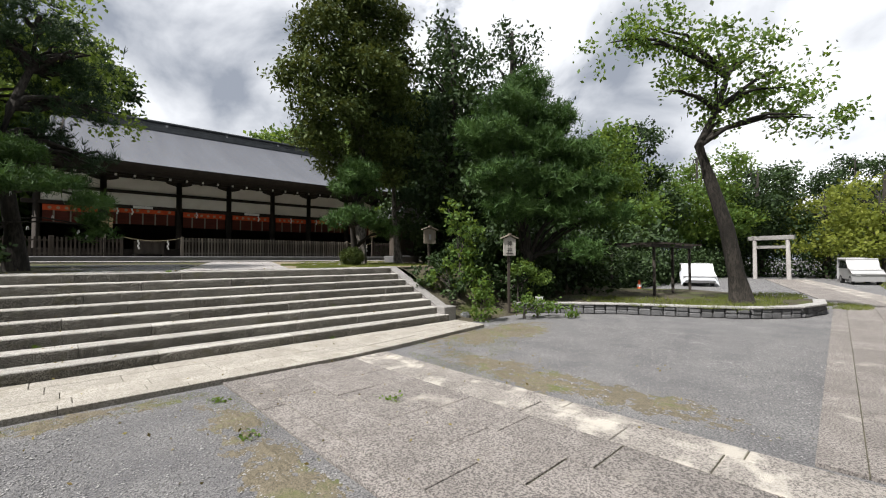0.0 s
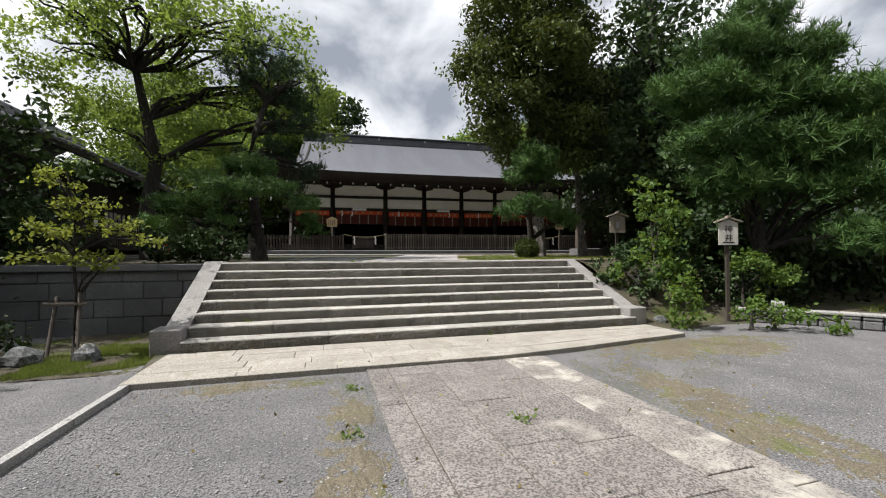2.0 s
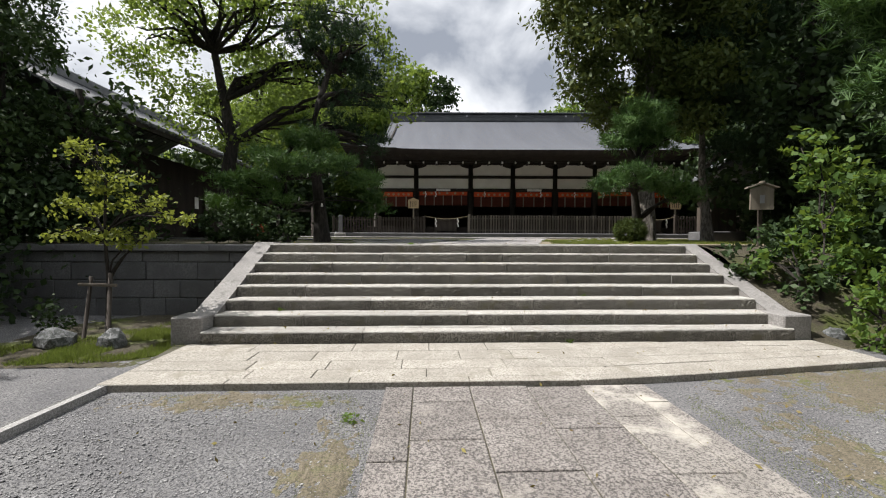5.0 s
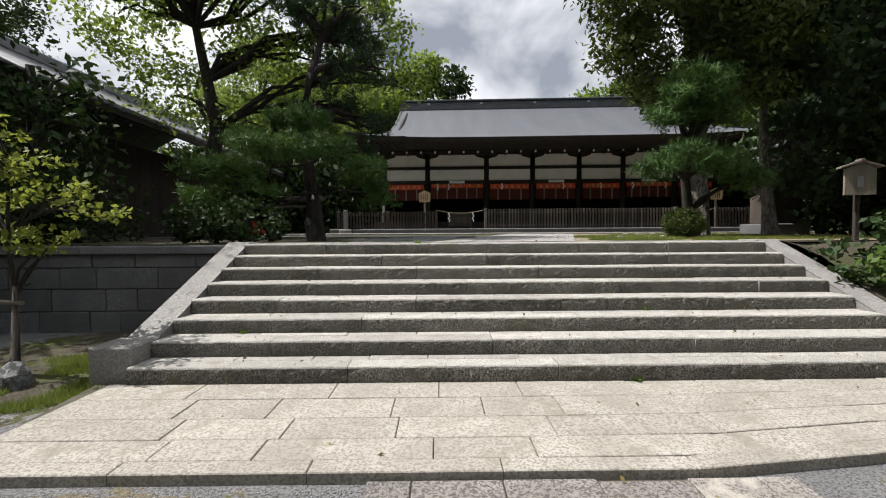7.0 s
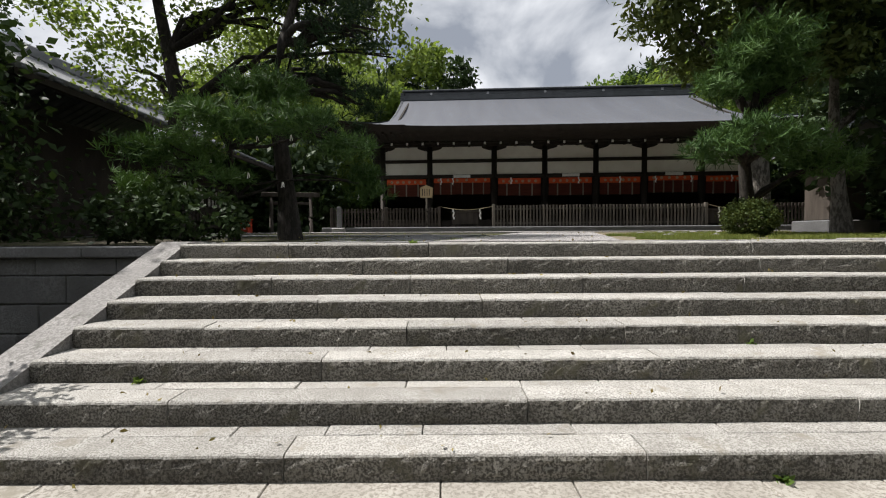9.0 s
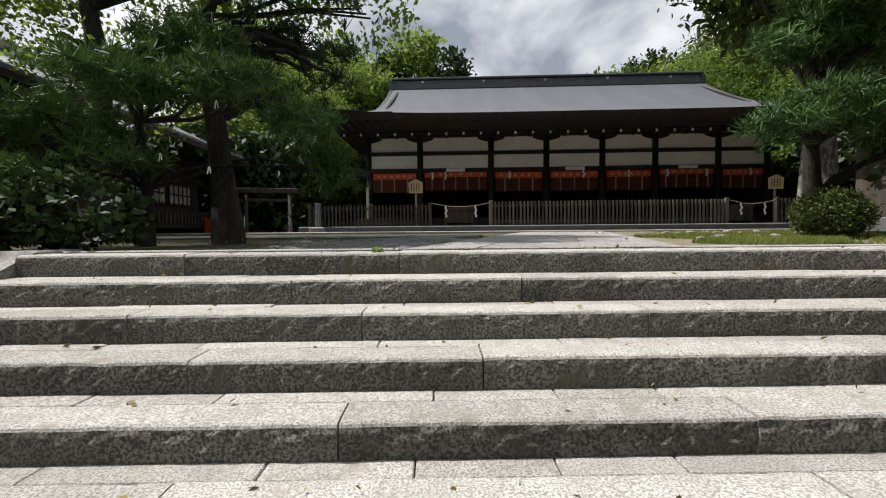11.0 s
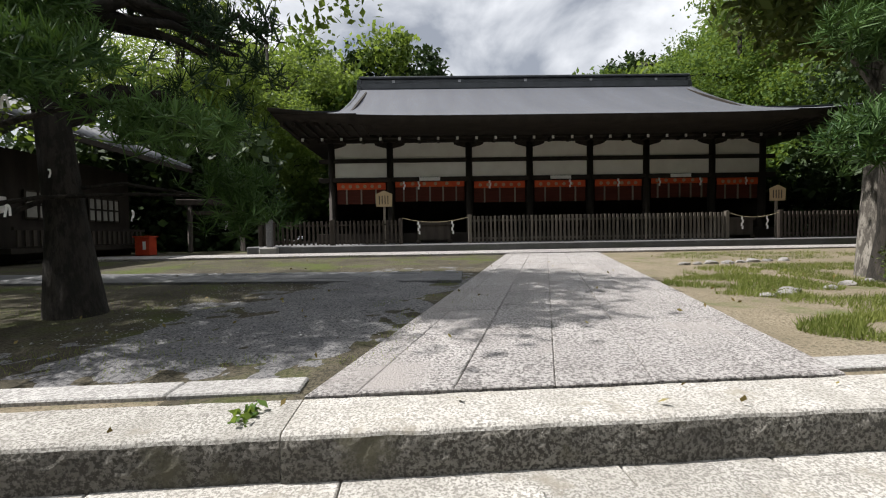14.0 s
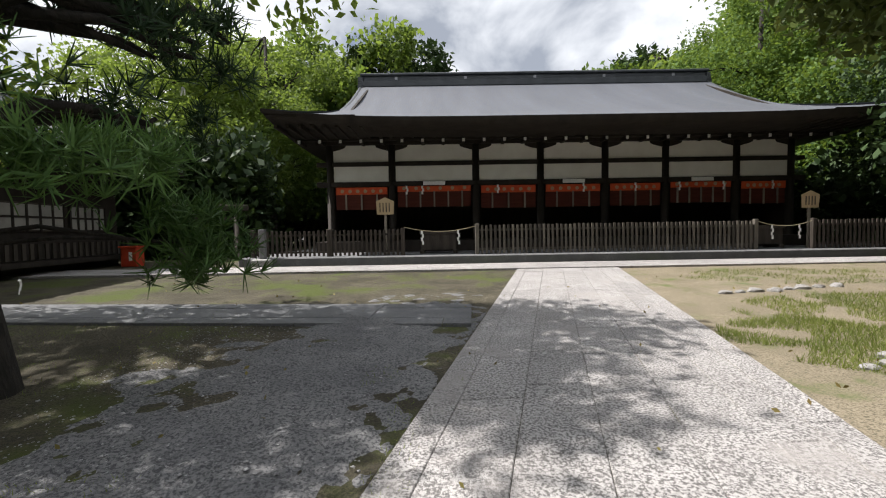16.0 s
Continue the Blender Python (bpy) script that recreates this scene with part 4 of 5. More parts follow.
# old pine with a black gnarled trunk over it
tree("pine_tree", (0.55, 5.45, tz(5.45) - 0.05), [(0, 0, 0), (-0.05, 0, 0.9), (-0.18, 0.05, 1.9), (-0.35, 0.1, 2.9), (-0.15, 0.15, 3.9), (0.15, 0.2, 4.9), (0.25, 0.3, 5.9)], 0.19,
     [(0.3, 0.2, 6.3, 0.9, 0.9, 0.5), (-0.6, 0, 5.6, 0.8, 0.8, 0.4), (1.0, 0, 5.5, 0.8, 0.8, 0.4), (0.4, 0.6, 4.9, 1.1, 0.9, 0.4), (1.3, 0.3, 4.2, 0.8, 0.8, 0.35), (0.4, 0.7, 3.5, 1.0, 0.8, 0.3), (1.3, 0.8, 2.9, 0.8, 0.7, 0.25), (0.7, 1.0, 2.3, 0.8, 0.6, 0.3)], 0.1,
     "old pine with a black gnarled trunk and dark needles", (M_BARK, L_PINEDARK), 102, "needle", per=11, n_leaf=11, rc=0.28, group="pines", flat=0.6, needle=0.2, n_limbs=36, gnarl=0.12, limb=0.40)
# camphor with a forked trunk behind the pines
tree("camphor_tree", (-2.9, 7.4, tz(7.4) - 0.05), [(0, 0, 0), (-0.15, 0, 1.6), (0.05, 0.1, 3.2), (-0.25, 0.2, 4.6), (-0.6, 0.3, 6.2), (-0.3, 0.3, 8.0)], 0.27,
     [(-2.6, 0, 6.4, 1.5, 1.5, 1.3), (-0.6, 0, 8.1, 1.9, 1.7, 1.4), (1.6, 0.2, 8.0, 1.8, 1.6, 1.4), (3.6, 0.2, 7.2, 1.5, 1.4, 1.3), (4.4, 0, 5.6, 1.2, 1.2, 1.2), (3.2, 0.5, 5.4, 1.5, 1.3, 1.2), (-1.6, 0.8, 4.4, 1.6, 1.2, 1.0), (1.0, 1.0, 5.8, 1.5, 1.2, 1.0), (5.2, 0.2, 4.5, 0.8, 0.8, 0.6), (0.6, 0.8, 3.4, 1.6, 1.0, 0.9), (-1.5, -2.2, 6.9, 1.3, 1.2, 0.8), (0.6, -2.2, 7.4, 1.4, 1.2, 0.8), (2.3, -2.0, 6.8, 1.2, 1.1, 0.7)], 0.085,
     "spreading camphor tree with thin light green foliage", (M_BARK, L_BROAD), 103, per=6.0, n_leaf=46, rc=0.42, n_limbs=44, gnarl=0.10, limb=0.24)
# pine right of the stairs' head
tree("pine_tree", (10.0, 6.1, tz(6.1) - 0.05), [(0, 0, 0), (-0.05, -0.05, 0.7), (-0.2, -0.15, 1.5), (-0.25, -0.4, 2.4), (-0.3, -0.7, 3.4)], 0.17,
     [(-0.4, -0.8, 3.6, 0.75, 0.7, 0.4), (0.2, -0.5, 3.05, 0.7, 0.6, 0.28), (-0.9, -0.6, 3.0, 0.5, 0.5, 0.22), (-1.4, -1.0, 1.7, 0.5, 0.5, 0.2), (-0.7, -1.1, 1.95, 0.6, 0.5, 0.22), (0.2, -0.9, 1.75, 0.65, 0.55, 0.2), (0.9, -0.7, 1.4, 0.5, 0.5, 0.18)], 0.1,
     "young pine with rounded grey-green needle pads", (M_BARK, L_PINE), 104, "needle", per=60, n_leaf=10, rc=0.24, group="pines", flat=0.55, needle=0.19, n_limbs=16)
# tree with pale trunk further in on the right
tree("pine_tree", (12.8, 6.9, tz(6.9) - 0.05), [(0, 0, 0), (-0.1, 0, 1.0), (-0.25, 0, 2.4), (-0.2, 0.1, 4.2), (0, 0.1, 7)], 0.17,
     [(0.2, 0, 4.4, 1.4, 1.2, 0.5), (-0.6, 0.2, 6.0, 1.6, 1.4, 0.8), (1.0, 0.3, 7.2, 1.6, 1.4, 0.9), (0.8, -0.2, 3.2, 1.0, 0.9, 0.35)], 0.1,
     "tall pine with a pale grey trunk", (M_BARKPALE, L_PINEDARK), 105, "needle", per=18, n_leaf=11, rc=0.32, group="pines", needle=0.22, n_limbs=12)
# tall olive cedar beside the stairs' head
tree("cedar_tree", (10.45, 6.5, tz(6.5) - 0.05), [(0, 0, 0), (0, 0, 2.4), (0.1, 0, 5.5), (0, 0, 8.5), (0, 0, 12.4)], 0.25,
     [(0, 0, 12.2, 1.1, 1.1, 1.1), (-0.7, 0, 10.9, 1.4, 1.3, 0.9), (0.9, 0, 10.6, 1.4, 1.3, 0.9), (-1.4, 0, 9.2, 1.5, 1.4, 0.8), (1.1, 0, 8.9, 1.6, 1.4, 0.9), (0, -0.6, 7.8, 1.9, 1.5, 0.8), (-2.1, 0, 7.3, 1.4, 1.3, 0.6), (1.7, 0, 7.0, 1.6, 1.3, 0.8), (-1.5, -0.3, 6.1, 1.6, 1.3, 0.7), (1.2, 0, 5.3, 1.7, 1.3, 0.8), (-1.7, 0.3, 5.0, 1.1, 1.0, 0.5), (0.9, 0.4, 4.1, 1.6, 1.2, 0.6), (-0.4, 0.5, 4.3, 1.2, 1.0, 0.5)], 0.085,
     "tall cedar with dense olive green foliage", (M_BARKPALE, L_CEDAR), 106, per=22.0, n_leaf=36, rc=0.38, n_limbs=16, droop=0.4, long=2.4, limb=0.16)
# tall dark evergreens behind
for i, (x, y, h, mt, lab) in enumerate(((18.5, 9.5, 15.5, L_DARK, "tall dark evergreen behind the bank"), (15.8, 6.2, 12.0, L_DARK, "dark evergreen filling the bank"), (22.5, 7.5, 16.0, L_DARK, "dark evergreen beyond the yard"))):
    tree("evergreen_tree", (x, y, 1.3), [(0, 0, 0), (0.1, 0, h * 0.35), (0, 0.1, h * 0.7), (0, 0, h * 0.95)], 0.32,
         [(1.5 * math.cos(k * 2.4) * (1.25 - k / 14), 1.5 * math.sin(k * 2.4) * (1.25 - k / 14), h * (0.16 + 0.07 * k), 1.9 * (1.15 - k / 16), 1.8 * (1.15 - k / 16), 1.3) for k in range(12)], 0.16,
         lab, (M_BARK, mt), 110 + i, per=4.5, n_leaf=34, rc=0.6, group="dark evergreens", n_limbs=12)
# large bright pine over the bank
tree("pine_tree", (13.9, 0.6, 0.1), [(0, 0, 0), (0.15, 0, 1.6), (0.1, 0.1, 3.6), (0.3, 0, 5.6), (0.2, 0, 8.0)], 0.24,
     [(0.22, 0.00, 8.20, 0.78, 0.78, 0.65), (-0.90, 0.22, 7.20, 1.01, 0.94, 0.50), (1.01, -0.45, 7.00, 1.01, 0.94, 0.50), (-1.68, 0.22, 6.00, 1.17, 1.01, 0.50), (0.22, -0.56, 5.90, 1.09, 0.94, 0.50), (1.79, -1.01, 5.70, 1.01, 0.94, 0.50), (-1.46, 0.00, 4.70, 1.25, 1.01, 0.43), (0.67, -0.78, 4.50, 1.25, 1.01, 0.50), (2.24, -1.57, 4.50, 0.94, 0.86, 0.43), (-0.90, -0.22, 3.50, 1.09, 0.94, 0.36), (1.34, -1.12, 3.40, 1.01, 0.94, 0.36), (1.01, -1.79, 2.00, 0.78, 0.62, 0.29), (2.58, -2.13, 3.30, 0.70, 0.70, 0.29)], 0.1,
     "broad bright green pine with many needle pads", (M_BARK, L_PINE), 120, "needle", per=30, n_leaf=11, rc=0.32, group="pines", needle=0.25, n_limbs=26)
# leaning tree in the rubble bed
tree("hackberry_tree", (18.3, -5.2, 0.25), [(0, 0, 0), (-0.25, 0.1, 1.0), (-0.5, 0.3, 2.6), (-0.9, 0.7, 4.4), (-1.2, 0.9, 5.4), (-0.7, 0.5, 6.6), (-0.5, 0.2, 7.8)], 0.30,
     [(-3.6, 2.6, 8.6, 0.9, 1.2, 0.6), (-2.6, 1.8, 9.4, 1.0, 1.0, 0.8), (-1.2, 0.8, 8.6, 1.2, 1.3, 0.9), (-0.4, 0.2, 7.6, 1.3, 1.3, 0.9), (0.3, -0.6, 8.6, 0.9, 1.0, 0.8), (0.6, -1.2, 7.3, 1.2, 1.2, 0.8), (1.0, -1.8, 6.3, 1.0, 1.1, 0.7), (-2.2, 1.5, 7.2, 0.7, 0.8, 0.5), (-0.6, 0.3, 6.3, 0.9, 1.0, 0.5)], 0.095,
     "leaning tree with a dark trunk and open light crown", (M_BARK, L_BRIGHT), 121, per=6.0, n_leaf=46, rc=0.42, n_limbs=9)
# yellow-green trees and dark wood along the far side path
for i, (x, y, h, mt, lab) in enumerate(((46.5, -9.0, 9.0, L_YELLOW, "yellow-green tree beside the far path"), (51.5, -5.4, 8.5, L_YELLOW, "yellow-green tree beside the far path"), (52, -0.5, 12, L_DARK, "dark tree by the gate"), (47, 3.5, 13, L_BRIGHT, "green tree behind the parked cars"), (40, 9, 15.5, L_DARK, "dark tree behind the parked cars"), (32, 7, 13, L_BRIGHT, "green tree behind the parked cars"), (27, 10, 14, L_DARK, "dark tree behind the bed"), (62, -16, 12, L_BRIGHT, "green tree near the silver van"), (70, 3, 15, L_DARK, "dark tree behind the gate"), (70, -7, 15, L_DARK, "dark tree behind the gate"))):
    tree("roadside_tree", (x, y, 0), [(0, 0, 0), (0.1, 0, h * 0.3), (0, 0.1, h * 0.6), (0, 0, h * 0.9)], 0.28,
         [(h * 0.2 * math.cos(k * 2.4), h * 0.2 * math.sin(k * 2.4), h * (0.26 + 0.075 * k), h * 0.2 * (1.2 - k / 14), h * 0.2 * (1.2 - k / 14), h * 0.10) for k in range(9)], 0.19,
         lab, (M_BARK, mt), 130 + i, per=4.2, n_leaf=44, rc=0.8, group="trees along the far path", n_limbs=9)
# woods behind the hall
rng = random.Random(77)
for i in range(26):
    x = -26 + i * 2.9 + rng.uniform(-1, 1)
    y = 36 + rng.uniform(-2, 5)
    if 3 < x < 17:
        h, y = rng.uniform(10.5, 12.5), y + 6
    elif x >= 17:
        h = min(21, 14 + (x - 17) * 0.35) + rng.uniform(-1.5, 1.5)
    else:
        h = (9.0 if x < -13 else 16.0) + rng.uniform(-1.5, 2.0)
    mt = (L_BRIGHT, L_BROAD, L_DARK, L_BROAD)[i % 4]
    tree("woodland_tree", (x, y, 1.9), [(0, 0, 0), (0.1, 0, h * 0.3), (0, 0.1, h * 0.6), (0, 0, h * 0.9)], 0.35,
         [(h * 0.15 * math.cos(k * 2.4 + i), h * 0.15 * math.sin(k * 2.4 + i), h * (0.14 + 0.085 * k), h * 0.19 * (1.15 - k / 18), h * 0.17 * (1.15 - k / 18), h * 0.09) for k in range(10)], 0.30,
         "woodland tree behind the shrine hall", (M_BARK, mt), 200 + i, per=4.2, n_leaf=30, rc=0.8, group="woods behind the hall", n_limbs=8)
# woods at the sides of the court
for i, (x, y, h, mt) in enumerate(((-13, 22, 6.5, L_DARK), (-9.5, 26, 16, L_BROAD), (-5.5, 29, 15, L_BROAD), (-17, 12, 14, L_DARK), (-12.5, -3.0, 12.5, L_DARK), (-10.5, 1.0, 11.5, L_CEDAR), (-15.5, 4, 13, L_DARK), (-5.4, 4.7, 4.4, L_DARK), (24.5, 15, 14, L_DARK), (27, 21, 17, L_BRIGHT), (24.5, 26, 17, L_BRIGHT), (30, 14, 15, L_DARK), (21.5, 12.2, 13, L_DARK), (-14, -9, 12, L_DARK))):
    tree("court_tree", (x, y, 1.5 if y > 3 else 0), [(0, 0, 0), (0.1, 0, h * 0.3), (0, 0.1, h * 0.6), (0, 0, h * 0.9)], 0.32,
         [(h * 0.16 * math.cos(k * 2.4 + i), h * 0.16 * math.sin(k * 2.4 + i), h * (0.24 + 0.075 * k), h * 0.19 * (1.15 - k / 16), h * 0.19 * (1.15 - k / 16), h * 0.09) for k in range(9)], 0.12,
         "dark shade tree at the edge of the court" if mt is L_DARK else "green tree at the edge of the court", (M_BARK, mt), 300 + i, per=4.5, n_leaf=58, rc=0.7, group="trees round the court", n_limbs=8)


# unseen woods, added to close the yard behind the walk's start and cut skylight
for i in range(13):
    h = 15 + 2.5 * math.sin(i * 2.1)
    tree("woodland_tree", (-18 + 4.1 * i, -19.5 + 1.6 * math.sin(i * 1.7), 0), [(0, 0, 0), (0.1, 0, h * 0.3), (0, 0.1, h * 0.6), (0, 0, h * 0.9)], 0.35,
         [(h * 0.15 * math.cos(k * 2.4 + i), h * 0.13 * math.sin(k * 2.4 + i), h * (0.10 + 0.09 * k), h * 0.19 * (1.15 - k / 18), h * 0.17 * (1.15 - k / 18), h * 0.09) for k in range(10)], 0.34,
         "dark unseen tree added behind the yard to cut skylight", (M_BARK, L_DARK), 260 + i, per=4.2, n_leaf=24, rc=0.8, group="woods behind the yard", n_limbs=6)


# narrow dark conifer before the side hall
tree("cedar_tree", (-6.3, 3.6, 1.5), [(0, 0, 0), (0, 0, 2.5), (0, 0, 5), (0, 0, 8.6)], 0.2,
     [(0.7 * math.cos(k * 2.4) * (1.2 - k / 14), 0.7 * math.sin(k * 2.4) * (1.2 - k / 14), 1.2 + 0.66 * k, 1.15 * (1.2 - k / 14), 1.1 * (1.2 - k / 14), 0.5) for k in range(12)], 0.075,
     "narrow dark cedar standing before the side hall", (M_BARK, L_DARK), 107, per=20, n_leaf=30, rc=0.36, n_limbs=12, droop=0.5, long=2.4)


# undergrowth that closes the woods
def thicket(label, boxes, leaf, material, seed):
    rng2 = np.random.default_rng(seed)
    pos = []
    for x0, x1, y0, y1, z0, z1, n in boxes:
        c = np.stack([rng2.uniform(x0, x1, n), rng2.uniform(y0, y1, n), z0 + (z1 - z0) * rng2.uniform(0, 1, n) ** 1.2], 1)
        pos.append((c[:, None, :] + rng2.normal(size=(n, 28, 3)) * 0.45).reshape(-1, 3))
    tagged(leaf_mesh("undergrowth", np.concatenate(pos), leaf, material, None, seed), label, "undergrowth", "", "stuff")


thicket("dark undergrowth of the woods behind the hall", ((-32, 52, 33, 38, 1.8, 8, 2600), (21, 32, 12, 34, 1.6, 6, 1300), (-13, -6.5, 19.5, 33, 1.8, 7, 1100), (-12, -3.2, 20.0, 22.5, 1.8, 6.5, 520)), 0.26, L_DARK, 61)
thicket("dark undergrowth behind the bank", ((15.5, 24, 6.0, 9.5, 1.3, 4.5, 600), (20, 60, 2.0, 3.3, 0, 2.2, 900), (14.0, 21, 0.8, 4.0, 0.3, 3.0, 520), (19, 25, 2.2, 6, 0.2, 2.5, 320), (24, 58, 10, 16, 0, 5.5, 1300), (49, 58, -16, 8, 0, 5, 900), (30, 66, -19, -15.5, 0, 3.0, 500)), 0.15, L_DARK, 62)
# added bushes that stand in for the deep shade left along the wall
thicket("dense dark bushes added to deepen shade at the retaining wall", ((-13, -4.6, 0.6, 2.6, 0.0, 3.0, 420), (-9, -4.2, 3.4, 6.0, 1.5, 3.2, 260)), 0.09, L_DARK, 64)
thicket("dark undergrowth beside the side hall", ((-16, -9, -4, 3, 0.2, 4, 400), (-20, -15.5, -10, 14, 0.2, 6, 500)), 0.2, L_DARK, 63)
tree("cherry_tree", (10.5, -13.2, 0), [(0, 0, 0), (0, 0.3, 1.5), (-0.2, 0.8, 3.2), (-0.5, 1.6, 5.0)], 0.22,
     [(-2.2, 3.6, 5.9, 0.9, 1.0, 0.5), (-1.2, 2.4, 6.6, 1.3, 1.2, 0.7), (0.6, 1.2, 6.8, 1.5, 1.4, 0.8), (1.6, 2.6, 6.2, 1.2, 1.2, 0.6), (-2.0, 1.0, 6.2, 1.2, 1.2, 0.7)], 0.11,
     "cherry tree with long drooping leaves over the side path", (M_BARK, L_BROAD), 140, per=6, n_leaf=24, rc=0.35, n_limbs=8, droop=1.2, long=2.6)


# ---- shrubs, sapling ----
def shrub(x, y, z, blobs, material, label, leaf, seed, per=14, n_leaf=22, rc=0.16, name="shrub", shell=0.55, long=1.7):
    return tree(name, (x, y, z), [(0, 0, -0.05), (0, 0, blobs[0][2] * 0.5), (0.02, 0, blobs[0][2])], 0.04, blobs, leaf, label, (M_BARK, material), seed, per=per, n_leaf=n_leaf, rc=rc, category="shrub", group="shrubs", shell=shell, long=long, n_limbs=len(blobs))


shrub(9.15, 4.9, tz(4.9), [(0, 0, 0.34, 0.40, 0.40, 0.34)], L_CEDAR, "clipped round dark green bush beside the pine", 0.024, 401, per=260, n_leaf=40, rc=0.08, name="clipped_bush", shell=0.8)
shrub(-0.3, 3.75, tz(4), [(0, 0, 0.4, 0.8, 0.45, 0.4), (-0.9, 0, 0.4, 0.7, 0.45, 0.36)], L_DARK, "low clipped hedge bush in deep shade", 0.06, 402, per=50, n_leaf=16, rc=0.1, name="clipped_bush", shell=0.75)
shrub(10.75, 0.95, 0.25, [(0, 0, 1.5, 0.7, 0.6, 0.5), (0.5, 0.2, 2.3, 0.7, 0.6, 0.6), (0.3, 0.5, 3.1, 0.5, 0.5, 0.5), (-0.5, 0.3, 0.9, 0.6, 0.5, 0.4), (0.4, -0.3, 0.8, 0.6, 0.4, 0.4)], L_BRIGHT, "tall leafy shrub on the bank", 0.085, 403, per=11)
shrub(10.25, 0.9, 0.45, [(0, 0, 0.5, 0.5, 0.5, 0.4), (-0.3, 0.7, 0.9, 0.5, 0.5, 0.4), (0.3, 0.7, 1.2, 0.5, 0.4, 0.5)], L_DARK, "low glossy shrub beside the coping", 0.075, 404)
shrub(10.35, -0.35, 0.05, [(0, 0, 0.45, 0.38, 0.35, 0.45), (0.1, 0.1, 0.95, 0.3, 0.3, 0.3)], L_BRIGHT, "bright green low shrub at the gravel's edge", 0.07, 405, per=30)
shrub(11.7, -0.9, 0.05, [(0, 0, 0.35, 0.5, 0.35, 0.3), (0.7, -0.4, 0.25, 0.5, 0.35, 0.25), (1.2, -0.9, 0.2, 0.4, 0.3, 0.2)], L_BRIGHT, "low bright ground shrub at the gravel's edge", 0.07, 406, per=26)
shrub(12.75, 0.1, 0.2, [(0, -0.2, 1.3, 0.5, 0.4, 0.28), (0.6, -0.5, 1.05, 0.45, 0.4, 0.25)], L_BRIGHT, "arching pale-leaved shrub behind the sign", 0.06, 407, per=40, n_leaf=24, rc=0.12)
shrub(13.1, 0.6, 0.3, [(0, 0, 0.5, 1.0, 0.6, 0.5), (1.2, -0.2, 0.5, 0.9, 0.6, 0.4), (-0.9, 0.6, 0.8, 0.8, 0.6, 0.6)], L_DARK, "dark shrubs under the large pine", 0.09, 408)
shrub(12.2, 2.4, 1.0, [(0, 0, 0.8, 0.8, 0.7, 0.7), (0.9, 0, 1.4, 0.8, 0.7, 0.8), (1.8, 0.2, 0.9, 0.9, 0.7, 0.8)], L_DARK, "dark shrubs on the bank", 0.1, 409)
shrub(-2.6, 0.7, 0.05, [(0, 0, 0.3, 0.28, 0.25, 0.28)], L_DARK, "small dark shrub in the grass bed", 0.05, 410, per=60)
tree("sapling", (-1.62, 0.5, 0.05), [(0, 0, 0), (0.02, 0, 0.9), (-0.03, 0, 1.7), (0.0, 0, 2.5), (-0.15, 0, 3.1)], 0.035,
     [(-0.25, 0, 2.95, 0.3, 0.3, 0.2), (0.1, 0, 2.5, 0.4, 0.35, 0.2), (-0.45, 0, 2.1, 0.45, 0.4, 0.15), (0.6, 0, 2.15, 0.45, 0.4, 0.13), (0.95, 0, 1.95, 0.35, 0.35, 0.1), (-0.4, 0, 1.7, 0.45, 0.4, 0.13), (0.35, 0, 1.6, 0.4, 0.35, 0.13)], 0.048,
     "young yellow-green maple sapling tied to stakes", (M_BARK, L_YELLOW), 411, per=40, n_leaf=24, rc=0.13, n_limbs=14, flat=0.5)


def stakes():
    e = thing("tree_support", Matrix.Translation((-1.62, 0.5, 0)), "wooden stakes with a cross bar holding the sapling", "tree support")
    part("stake", tube([(-0.42, 0.05, 0), (-0.26, 0.02, 1.05)], [0.03, 0.028], 8), M_FENCEDARK, e)
    part("stake", tube([(0.08, -0.12, 0), (0.1, -0.06, 1.12)], [0.032, 0.03], 8), M_FENCEDARK, e)
    part("cross_bar", tube([(-0.42, -0.02, 0.93), (0.2, -0.09, 0.92)], [0.026, 0.026], 8), M_WOOD, e)


stakes()
for i, (x, y, rx, rz) in enumerate(((-2.1, 0.15, 0.27, 0.24), (-1.25, 0.1, 0.2, 0.26), (9.95, 0.55, 0.28, 0.3), (10.2, 0.2, 0.22, 0.2))):
    e = part("rock", rock_mesh(rx, rx * 0.8, rz, i + 2), M_ROCK)
    e.location = (x, y, 0.06)
    tagged(e, "rough grey garden rock", "rock", "garden rocks")


for i, (x, y, r) in enumerate(((9.0, 8.7, 0.14), (9.3, 8.75, 0.11), (9.6, 8.8, 0.16), (9.95, 8.8, 0.15), (10.3, 8.9, 0.12), (10.6, 8.95, 0.17), (11.0, 9.05, 0.12), (11.4, 9.1, 0.14), (7.6, 5.3, 0.09), (7.85, 5.35, 0.13), (8.05, 5.5, 0.15), (8.7, 5.65, 0.10), (9.2, 5.9, 0.12), (9.7, 6.1, 0.1))):
    e = part("edging_stone", rock_mesh(r * 0.85, r * 0.6, r * 0.4, i + 31, 2), M_COPING)
    e.location = (x, y, tz(y) + 0.01)
    tagged(e, "small pale edging stone half sunk in earth", "stone", "edging stones")


